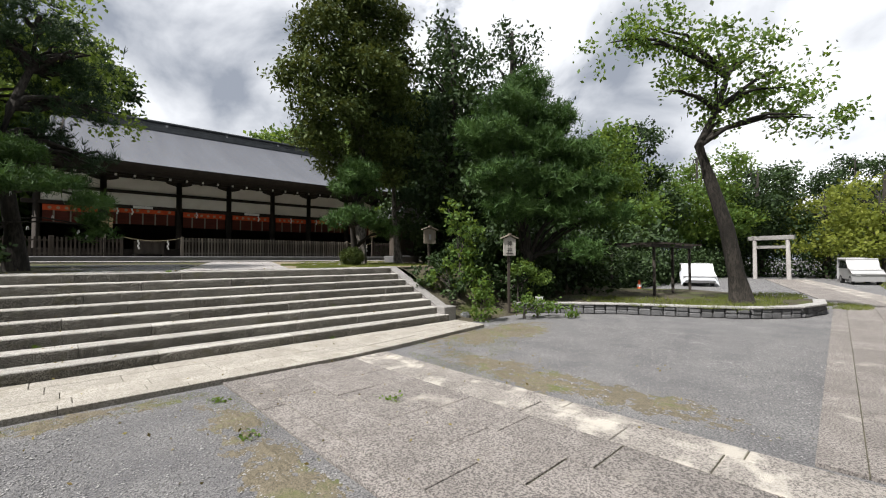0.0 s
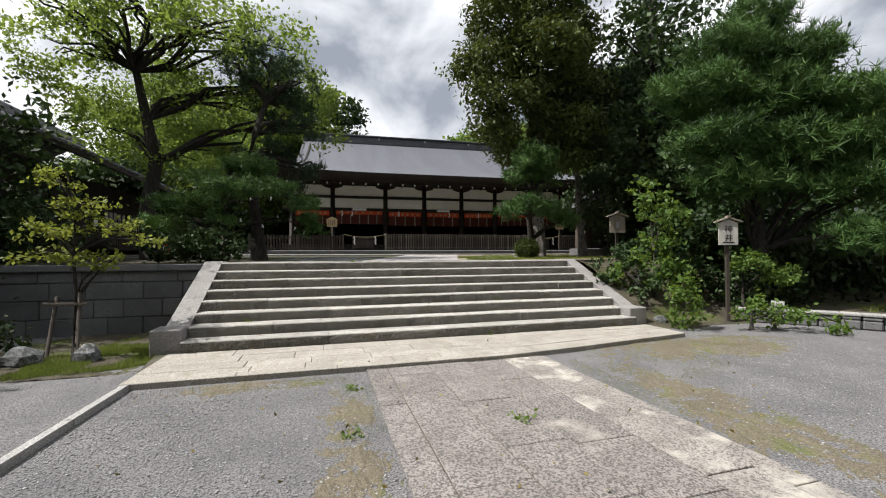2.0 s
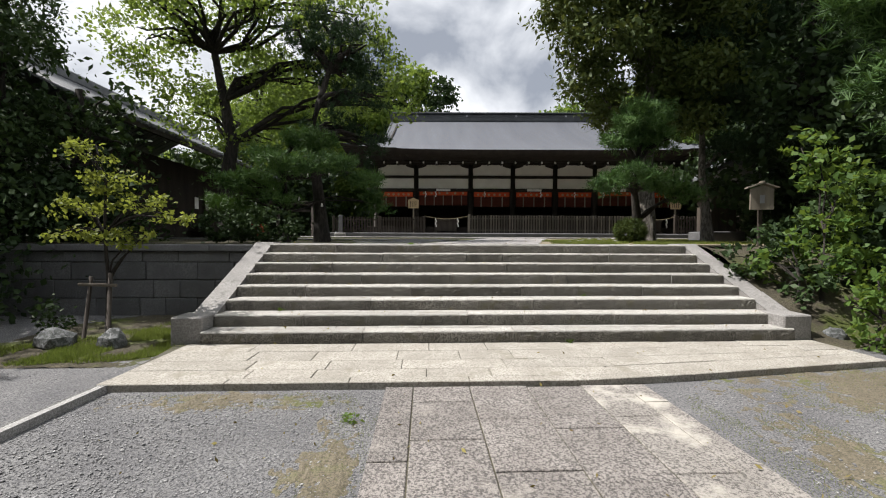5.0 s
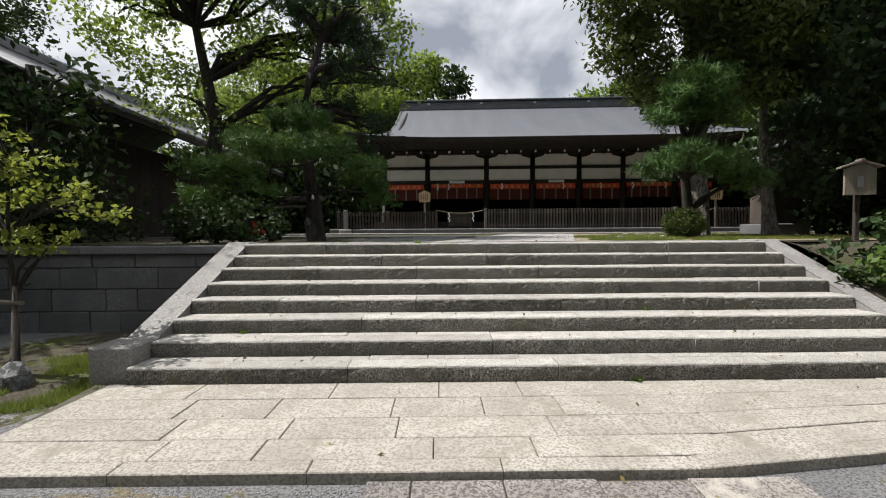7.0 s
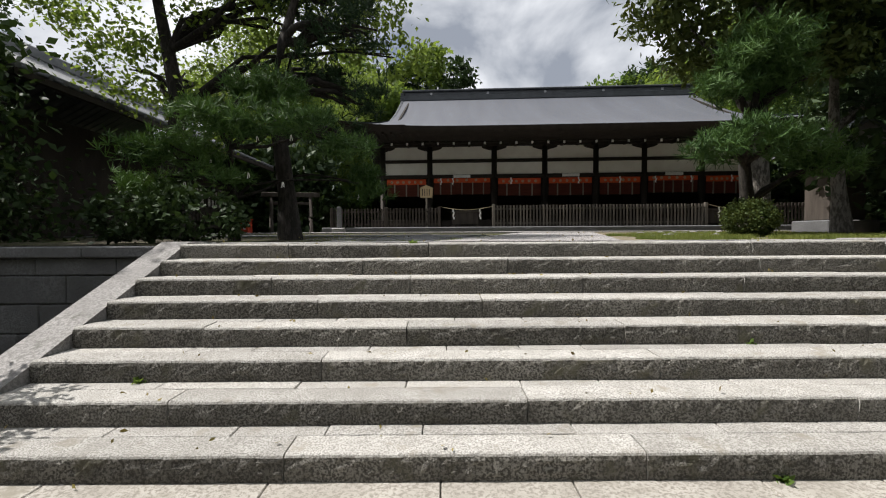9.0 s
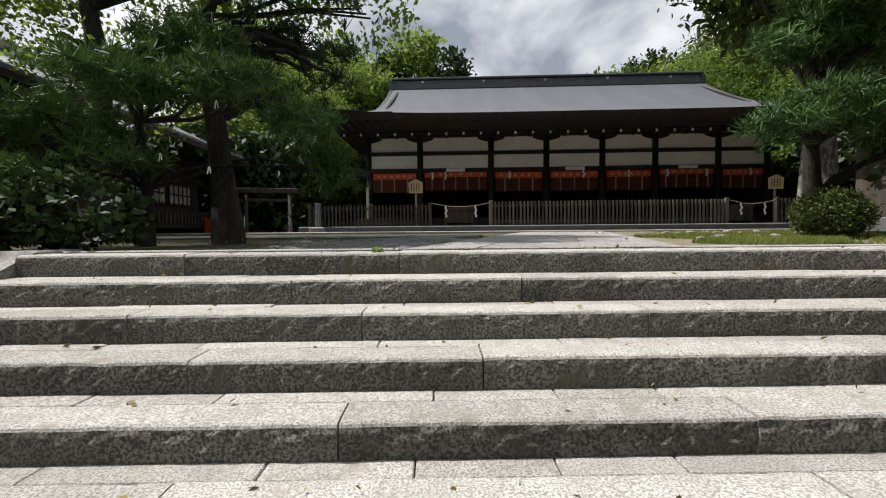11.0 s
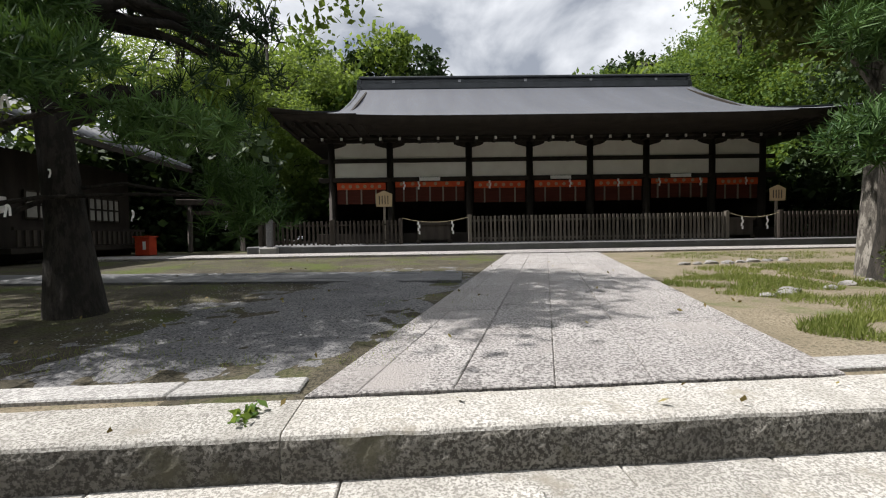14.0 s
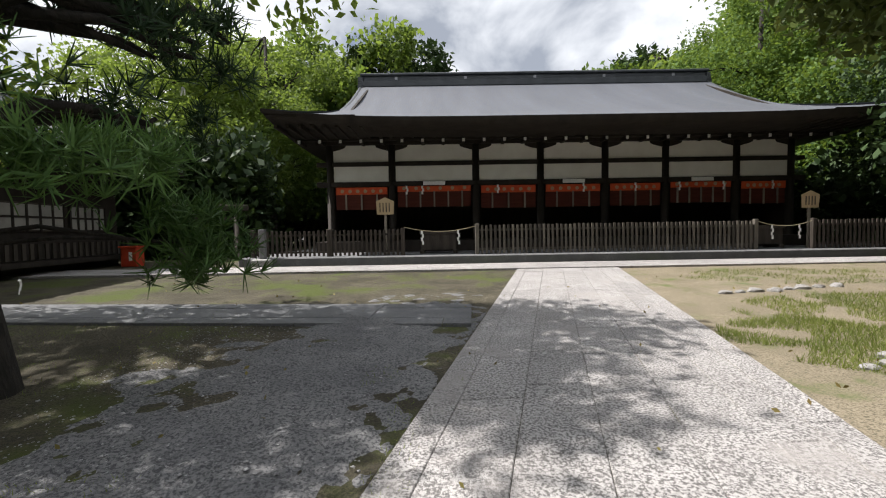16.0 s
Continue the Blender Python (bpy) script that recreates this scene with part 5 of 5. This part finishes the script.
def fortune_papers():
    """Strips of paper knotted on the pine's lower branches."""
    rngf = random.Random(88)
    sites = ((0.2, 4.5, 2.75), (0.75, 4.6, 2.6), (1.15, 4.5, 2.85), (1.6, 4.7, 2.55), (1.8, 5.9, 2.5), (0.5, 4.2, 3.3), (1.0, 4.35, 3.35), (1.35, 6.2, 3.4), (1.7, 6.3, 4.2), (-0.5, 4.6, 3.0), (-0.9, 4.5, 2.6), (0.95, 6.4, 3.9))
    for x, y, z in sites:
        e = thing("fortune_paper", Matrix.Translation((x, y, z)) @ Matrix.Rotation(rngf.uniform(-1, 1), 4, "Z"), "white paper strip knotted on a pine branch", "paper strip", "papers on the pine")
        part("knot", rock_mesh(0.013, 0.010, 0.010, rngf.random() * 9, 1), M_WHITE, e)
        for sg in (-1, 1):
            k = rngf.uniform(0.05, 0.10)
            part("tail", grid([[(sg * (0.008 + 0.012 * f) - 0.008, 0.004 * math.sin(5 * f), -k * f), (sg * (0.008 + 0.012 * f) + 0.008, 0.004 * math.sin(5 * f) + 0.004, -k * f)] for f in (0, 0.35, 0.7, 1.0)]), M_WHITE, e)


fortune_papers()


# ---- side hall on the left ----
def side_hall():
    e = thing("side_hall", Matrix.Translation((-6.8, 7.2, -0.6)), "dark timber side hall with a grey tiled gable roof", "hall")
    g = 1.6
    part("wall", box(-7.0, 0.0, 0.0, 10.2, 0.4, 5.4), M_DARKWOOD, e)
    part("stone_base", box(-7.3, 0.5, -0.4, 10.6, 0.2, g + 0.28, 0.02), M_ROCK, e)
    for y0, y1 in ((6.0, 8.0), (8.2, 9.6)):
        w = part("window", box(0.0, 0.05, y0, y1, g + 1.95, g + 2.75), M_FENCEDARK, e, "paper-backed lattice window")
        part("pane", box(0.03, 0.06, y0 + 0.06, y1 - 0.06, g + 2.0, g + 2.7), M_AGED, w)
        for k in range(6):
            yy = y0 + (y1 - y0) * k / 5
            part("muntin", box(0.055, 0.085, yy - 0.03, yy + 0.03, g + 1.95, g + 2.75), M_DARKWOOD, w)
        part("muntin", box(0.055, 0.085, y0, y1, g + 2.32, g + 2.38), M_DARKWOOD, w)
    sk = part("railing", box(0.6, 0.66, 5.0, 10.0, g + 1.62, g + 1.7), M_DARKWOOD, e)
    for k in range(22):
        part("baluster", box(0.61, 0.65, 5.1 + k * 0.22, 5.2 + k * 0.22, g + 1.2, g + 1.62), M_FENCEDARK, sk)
    part("veranda", box(0.0, 0.75, 4.8, 10.2, g + 1.02, g + 1.16), M_DARKWOOD, e)
    for x in (-6.5, -4.4, -2.3):
        part("plaster_panel", box(x, x + 1.8, -0.03, -0.001, g + 2.7, g + 3.3), M_AGED, e)
    part("poster", box(0.05, 0.06, 5.2, 5.5, g + 2.0, g + 2.5), M_WHITE, e)
    # roof with tile ribs
    for s in (-1, 1):
        rows = []
        for i in range(9):
            f = i / 8
            x = -3.5 + s * 5.1 * f
            z = 8.3 - 3.0 * f + 0.5 * f * f
            rows.append([(x, -1.3 + 12.9 * k / 12, z) for k in range(13)])
        part("roof_slope", grid(rows), M_TILE, e, "grey tiled roof slope")
        for k in range(36):
            y = -1.2 + 12.7 * k / 35
            pts = [(-3.5 + s * 5.1 * f, y, 8.3 - 3.0 * f + 0.5 * f * f + 0.03) for f in (0, 0.33, 0.66, 1.0)]
            part("tile_rib", tube(pts, [0.07] * 4, 5), M_TILE, e)
        part("eave_board", box(-3.5 + s * 5.1 - 0.1, -3.5 + s * 5.1 + 0.02, -1.3, 11.6, 5.62, 5.76), M_DARKWOOD, e)
    part("ridge", box(-3.75, -3.25, -1.4, 11.7, 8.25, 8.65, 0.05), M_TILE, e)
    part("gable", prism([(-7.0, 5.4), (0.0, 5.4), (-3.5, 8.2)], -0.02, 0.06, Matrix(((1, 0, 0, 0), (0, 0, 1, 0), (0, 1, 0, 0), (0, 0, 0, 1)))), M_DARKWOOD, e)


side_hall()


def red_box():
    e = thing("fire_hydrant_box", Matrix.Translation((-5.5, 16.2, tz(15) + 0.0)), "red painted box standing by the side hall", "box")
    part("body", box(-0.25, 0.25, -0.2, 0.2, 0.0, 0.62, 0.02), M_REDBOX, e)
    part("lid", box(-0.29, 0.29, -0.24, 0.24, 0.621, 0.67, 0.01), M_REDBOX, e)
    part("label_plate", box(0.02, 0.12, -0.212, -0.203, 0.2, 0.48), M_WHITE, e)


red_box()


def torii(x, y, z, yaw, w, h, r, label, material, square=False):
    e = thing("torii_gate", pose(x, y, z, 0, 0, yaw), label, "gate", "torii gates")
    for s in (-1, 1):
        part("pillar", tube([(s * w / 2, 0, -0.1), (s * (w / 2 - 0.03), 0, h)], [r, r * 0.9], 14), material, e)
    part("top_beam", box(-w / 2 - 0.45, w / 2 + 0.45, -r, r, h - 0.02, h + r * 2.2, 0.02), material, e)
    part("tie_beam", box(-w / 2 - 0.1, w / 2 + 0.1, -r * 0.6, r * 0.6, h * 0.78, h * 0.78 + r * 1.5, 0.01), material, e)


torii(46.0, -2.2, 0, 80, 2.4, 3.4, 0.16, "pale stone gate at the end of the side path", M_COPING)
torii(-4.4, 19.0, 1.83, 10, 2.0, 1.9, 0.10, "small dark wooden gate beside the hall", M_FENCEDARK)


def small_shrine():
    e = thing("stone_lantern_shrine", Matrix.Translation((14.6, 9.0, tz(9) - 0.05)), "small roofed wooden shrine under the trees", "shrine")
    part("body", box(-0.5, 0.5, -0.4, 0.4, 0.4, 2.3, 0.02), M_FENCEDARK, e)
    part("base", box(-0.7, 0.7, -0.6, 0.6, 0, 0.4, 0.03), M_WALLSTONE, e)
    for s in (-1, 1):
        part("roof_slope", prism([(0, 3.1), (s * 1.1, 2.4), (s * 1.1, 2.28), (0, 2.95)], -0.9, 0.9, Matrix(((1, 0, 0, 0), (0, 0, 1, 0), (0, 1, 0, 0), (0, 0, 0, 1)))), M_TILE, e)


small_shrine()


# ---- parked cars, cone, pergola ----
def car(x, y, yaw, label, paint, tall=False, cover=False):
    e = thing("parked_car", pose(x, y, 0, 0, 0, yaw), label, "car", "parked cars")
    L, W = (3.4, 1.48) if tall else (4.2, 1.7)
    sw = Matrix(((1, 0, 0, 0), (0, 0, 1, 0), (0, 1, 0, 0), (0, 0, 0, 1)))
    if tall:
        outline = [(-1.68, 0.3), (1.62, 0.3), (1.7, 0.75), (1.35, 1.0), (0.85, 1.08), (0.45, 1.72), (-1.5, 1.78), (-1.7, 1.1)]
        glass = [(0.75, 1.08), (0.38, 1.62), (-1.42, 1.66), (-1.55, 1.08)]
    else:
        outline = [(-2.1, 0.3), (2.05, 0.3), (2.1, 0.68), (1.2, 0.9), (0.5, 1.42), (-1.1, 1.45), (-1.9, 0.98), (-2.12, 0.85)]
        glass = [(1.0, 0.92), (0.42, 1.34), (-1.05, 1.37), (-1.7, 0.96)]
    bm = prism(outline, -W / 2, W / 2, sw)
    bmesh.ops.bevel(bm, geom=list(bm.edges), offset=0.07, segments=3, affect="EDGES")
    part("body", bm, paint, e)
    part("side_glass", prism(glass, -W / 2 - 0.006, W / 2 + 0.006, sw), M_GLASSDARK, e)
    for a in (-1, 1):
        for b in (-1, 1):
            wx = a * L * 0.31
            wh = part("wheel", tube([(wx, b * (W / 2 - 0.16), 0.29), (wx, b * (W / 2 + 0.015), 0.29)], [0.29, 0.29], 18), M_TYRE, e)
            part("rim", tube([(wx, b * (W / 2 - 0.1), 0.29), (wx, b * (W / 2 + 0.022), 0.29)], [0.18, 0.18], 14), M_METAL, wh)
        part("headlight" if a > 0 else "tail_light", box(a * L * 0.495 - 0.03, a * L * 0.495 + 0.03, -W * 0.42, -W * 0.25, 0.62, 0.76, 0.01), M_WHITE if a > 0 else M_REDBOX, e)
    if cover:
        bm = grid([[(2.35 - 2.2 * f, (k / 8 - 0.5) * 2.1, 0.42 + 0.85 * math.sin(min(1, f * 1.1) * 1.5) * (1 - 1.2 * abs(k / 8 - 0.5) ** 3) - 0.35 * (abs(k / 8 - 0.5) > 0.45) + 0.04 * noise.noise(Vector((f * 5, k, 0)))) for k in range(9)] for f in [i / 10 for i in range(11)]])
        part("cover_sheet", bm, M_COVER, e, "silver sheet thrown over the bonnet")
    return e


car(33.5, 0.2, 200, "white car with a silver sheet over its bonnet", M_CAR, cover=True)
car(42.0, -7.6, 195, "silver box-shaped small van parked beside the path", M_SILVER, tall=True)
car(52.0, 4.0, 170, "white car parked beyond the bed", M_CAR)


def cone(x, y):
    e = thing("traffic_cone", Matrix.Translation((x, y, 0)), "orange traffic cone on the gravel", "cone")
    bm = bmesh.new()
    bmesh.ops.create_cone(bm, cap_ends=True, segments=16, radius1=0.15, radius2=0.03, depth=0.66, matrix=Matrix.Translation((0, 0, 0.37)))
    part("body", bm, M_ORANGE, e)
    part("foot", box(-0.19, 0.19, -0.19, 0.19, 0, 0.04, 0.01), M_ORANGE, e)
    part("band", tube([(0, 0, 0.36), (0, 0, 0.48)], [0.106, 0.084], 16), M_WHITE, e)


cone(23.5, 0.2)


def pergola():
    """Wisteria frame over the bed."""
    e = thing("pergola", Matrix.Translation((21.0, -0.2, 0.25)), "dark wooden pergola overgrown with climbing leaves", "pergola")
    for x in (-2.2, 0, 2.4):
        for y in (-2.0, 1.8):
            part("post", tube([(x, y, -0.2), (x, y, 2.1)], [0.06, 0.06], 8), M_DARKWOOD, e)
    for y in (-2.0, 1.8):
        part("beam", box(-2.6, 2.8, y - 0.05, y + 0.05, 2.05, 2.17), M_DARKWOOD, e)
    for k in range(9):
        part("batten", box(-2.5 + 0.62 * k, -2.44 + 0.62 * k, -2.5, 2.3, 2.172, 2.23), M_DARKWOOD, e)
    pos, _ = clumps([(0, 0, 2.5, 2.9, 2.6, 0.5)], 5.0, 26, 0.45, 5)
    leaf_mesh("foliage", pos, 0.13, L_DARK, e, 6)


pergola()


def lamp_post(x, y):
    e = thing("lamp_post", Matrix.Translation((x, y, 0)), "slim grey metal lamp post behind the bed", "lamp post")
    part("pole", tube([(0, 0, 0), (0, 0, 4.4)], [0.06, 0.045], 10), M_METAL, e)
    part("arm", tube([(0, 0, 4.35), (0.4, -0.2, 4.55)], [0.03, 0.03], 8), M_METAL, e)
    part("head", box(0.25, 0.65, -0.3, -0.12, 4.5, 4.6, 0.02), M_METAL, e)


lamp_post(19.5, 1.4)


# ---- grass, weeds, fallen leaves, gravel stones ----
def grass(name, label, spots, n, h, seed, z=None, material=None):
    rng = np.random.default_rng(seed)
    out = []
    for x, y, rx, ry, k in spots:
        m = int(n * k)
        a = rng.uniform(0, 2 * np.pi, m)
        r = np.sqrt(rng.uniform(0, 1, m))
        px, py = x + rx * r * np.cos(a), y + ry * r * np.sin(a)
        keep = np.array([noise.noise(Vector((u * 1.6, v * 1.6, 5))) > -0.15 for u, v in zip(px, py)])
        px, py = px[keep], py[keep]
        pz = np.array([(z(u, v) if z else 0.0) for u, v in zip(px, py)])
        out.append(np.stack([px, py, pz], 1))
    p = np.concatenate(out)
    m = len(p)
    d = rng.normal(size=(m, 3)) * 0.45 + np.array([0, 0, 1])
    d /= np.linalg.norm(d, axis=1)[:, None]
    w = np.cross(d, rng.normal(size=(m, 3)))
    w /= np.linalg.norm(w, axis=1)[:, None] + 1e-6
    ln = h * rng.uniform(0.4, 1.3, m)[:, None]
    wd = 0.12 * ln
    v = np.empty((m, 4, 3))
    v[:, 0], v[:, 1] = p - w * wd * 0.5, p + w * wd * 0.5
    v[:, 2], v[:, 3] = p + d * ln + w * wd * 0.1, p + d * ln - w * wd * 0.1
    return tagged(quads(name, v.reshape(-1, 3), m, material or L_GRASS, None), label, "grass", "", "stuff")


up_z = lambda x, y: tz(y)
grass("grass", "green grass in the bed by the retaining wall", ((-1.3, 0.3, 1.3, 1.0, 1), (-0.7, 1.3, 0.8, 1.1, 0.7), (-2.2, -0.3, 1.2, 0.5, 0.5)), 24000, 0.075, 501)
grass("grass", "sparse yellowing grass between paving and gravel", ((7.4, -2.6, 1.2, 0.8, 1), (9.3, -1.6, 1.6, 0.6, 1), (6.3, -3.6, 0.35, 1.6, 0.6), (2.85, -3.2, 0.28, 1.4, 0.35), (1.6, -2.0, 1.5, 0.22, 0.4)), 8000, 0.022, 502, None, L_GRASS)
grass("grass", "lawn beside the upper path", ((8.3, 3.9, 1.7, 0.5, 1.6), (9.6, 4.8, 2.2, 0.9, 1.2), (11.5, 5.2, 2.0, 1.5, 0.8), (10.5, 7.3, 2.4, 1.1, 1.4), (8.3, 6.0, 1.3, 1.0, 1.2), (12, 10.5, 2.5, 1.2, 0.5)), 9000, 0.065, 503, up_z)
grass("grass", "thin moss and grass on the shaded court", ((1.0, 12.0, 4.5, 1.2, 1), (2.2, 3.9, 1.0, 0.4, 0.3), (4.4, 7.0, 0.3, 2.0, 0.3), (0.6, 7.0, 1.6, 1.8, 0.7), (3.6, 4.6, 0.3, 1.2, 0.3)), 3000, 0.03, 504, up_z)
grass("grass", "grass in the rubble-walled bed", ((18.0, -5.0, 2.6, 1.4, 1), (16.2, -2.6, 1.6, 2.0, 1), (22, -9.6 + 4, 2.0, 1.0, 0.6)), 4000, 0.12, 505, lambda x, y: 0.3)
grass("grass", "rough grass verge beside the side path", ((42, -9.4, 9.0, 0.9, 1), (22, -7.6, 1.2, 0.7, 0.4)), 5000, 0.14, 506)


def weed(x, y, z, r, seed):
    rngw = np.random.default_rng(seed)
    pos = np.stack([rngw.normal(0, r * 0.4, 40), rngw.normal(0, r * 0.4, 40), rngw.uniform(0.0, 0.02, 40)], 1) + np.array([x, y, z])
    tagged(leaf_mesh("weed", pos, 0.03, L_BRIGHT, None, seed, 1.8), "small green weed in a paving joint", "weed", "", "stuff")


weed(4.35, -4.05, 0.035, 0.16, 511)
weed(2.7, -3.9, 0.01, 0.14, 512)
weed(3.15, 2.98, TOP, 0.08, 513)
weed(2.75, -2.5, 0.01, 0.12, 514)
for i, (x, y, z) in enumerate(((1.0, 0.79, B + 2 * RISE), (6.4, 1.2, B + 3 * RISE), (5.7, -0.02, B + RISE * 0))):
    weed(x, y, z, 0.03, 520 + i)


def litter():
    rngl = np.random.default_rng(9)
    p = []
    for _ in range(170):
        s = int(rngl.integers(0, 9))
        x = rngl.uniform(0.3, 9.2)
        p.append((x, s * TREAD - rngl.uniform(0.02, 0.36) if s else rngl.uniform(-1.6, -0.05), B + s * RISE + 0.012))
    for _ in range(220):
        x, y = rngl.uniform(-0.2, 9), rngl.uniform(-7, -1.8)
        p.append((x, y, 0.02 + (0.02 if 3 < x < 6.1 else 0)))
    for _ in range(200):
        x, y = rngl.uniform(-3, 12), rngl.uniform(3.6, 13)
        p.append((x, y, tz(y) + 0.045))
    tagged(leaf_mesh("fallen_leaves", np.array(p), 0.024, L_FALLEN, None, 31, 1.8), "scattered dry fallen leaves on steps and gravel", "leaves", "", "stuff")


litter()


def pebbles():
    """Loose stones of the gravel close to the walked line."""
    rngp = np.random.default_rng(12)
    base = np.array([[1, 0, 0], [-1, 0, 0], [0, 1, 0], [0, -1, 0], [0, 0, 1], [0, 0, -0.6]], float)
    tri = np.array([[0, 2, 4], [2, 1, 4], [1, 3, 4], [3, 0, 4], [2, 0, 5], [1, 2, 5], [3, 1, 5], [0, 3, 5]])
    spots = []
    for x0, x1, y0, y1, n in ((-0.1, 3.0, -7.0, -1.8, 20000), (6.1, 12.5, -7.9, -2.0, 18000), (-5, -0.3, -6, -1.0, 3500), (1.1, 3.6, 4.2, 8.0, 2500)):
        xy = np.stack([rngp.uniform(x0, x1, n), rngp.uniform(y0, y1, n)], 1)
        z = np.array([tz(q) if y0 > 0 else 0.0 for q in xy[:, 1]])
        spots.append(np.concatenate([xy, z[:, None]], 1))
    s = np.concatenate(spots)
    n = len(s)
    r = rngp.uniform(0.004, 0.008, (n, 1, 1)) * (1 + 1.6 * rngp.uniform(0, 1, (n, 1, 1)) ** 6) * (1 + rngp.uniform(-0.3, 0.3, (n, 6, 3)))
    v = (base[None] * r * np.array([1.0, 1.0, 0.4]) + s[:, None, :] + np.array([0, 0, 0.004])).reshape(-1, 3)
    f = (tri[None] + 6 * np.arange(n)[:, None, None]).reshape(-1, 3)
    me = bpy.data.meshes.new("gravel_stones")
    me.vertices.add(len(v))
    me.vertices.foreach_set("co", v.astype(np.float32).ravel())
    me.loops.add(f.size)
    me.loops.foreach_set("vertex_index", f.astype(np.int32).ravel())
    me.polygons.add(len(f))
    me.polygons.foreach_set("loop_start", np.arange(0, f.size, 3, dtype=np.int32))
    me.polygons.foreach_set("loop_total", np.full(len(f), 3, dtype=np.int32))
    me.update()
    me.materials.append(M_PEBBLE)
    tagged(new("gravel_stones", me), "loose grey gravel stones", "gravel", "", "stuff")


M_PEBBLE = mat("pebbles", (0.15, 0.148, 0.152), (0.46, 0.45, 0.44), 14, 0.9, 0.2, 60)
pebbles()
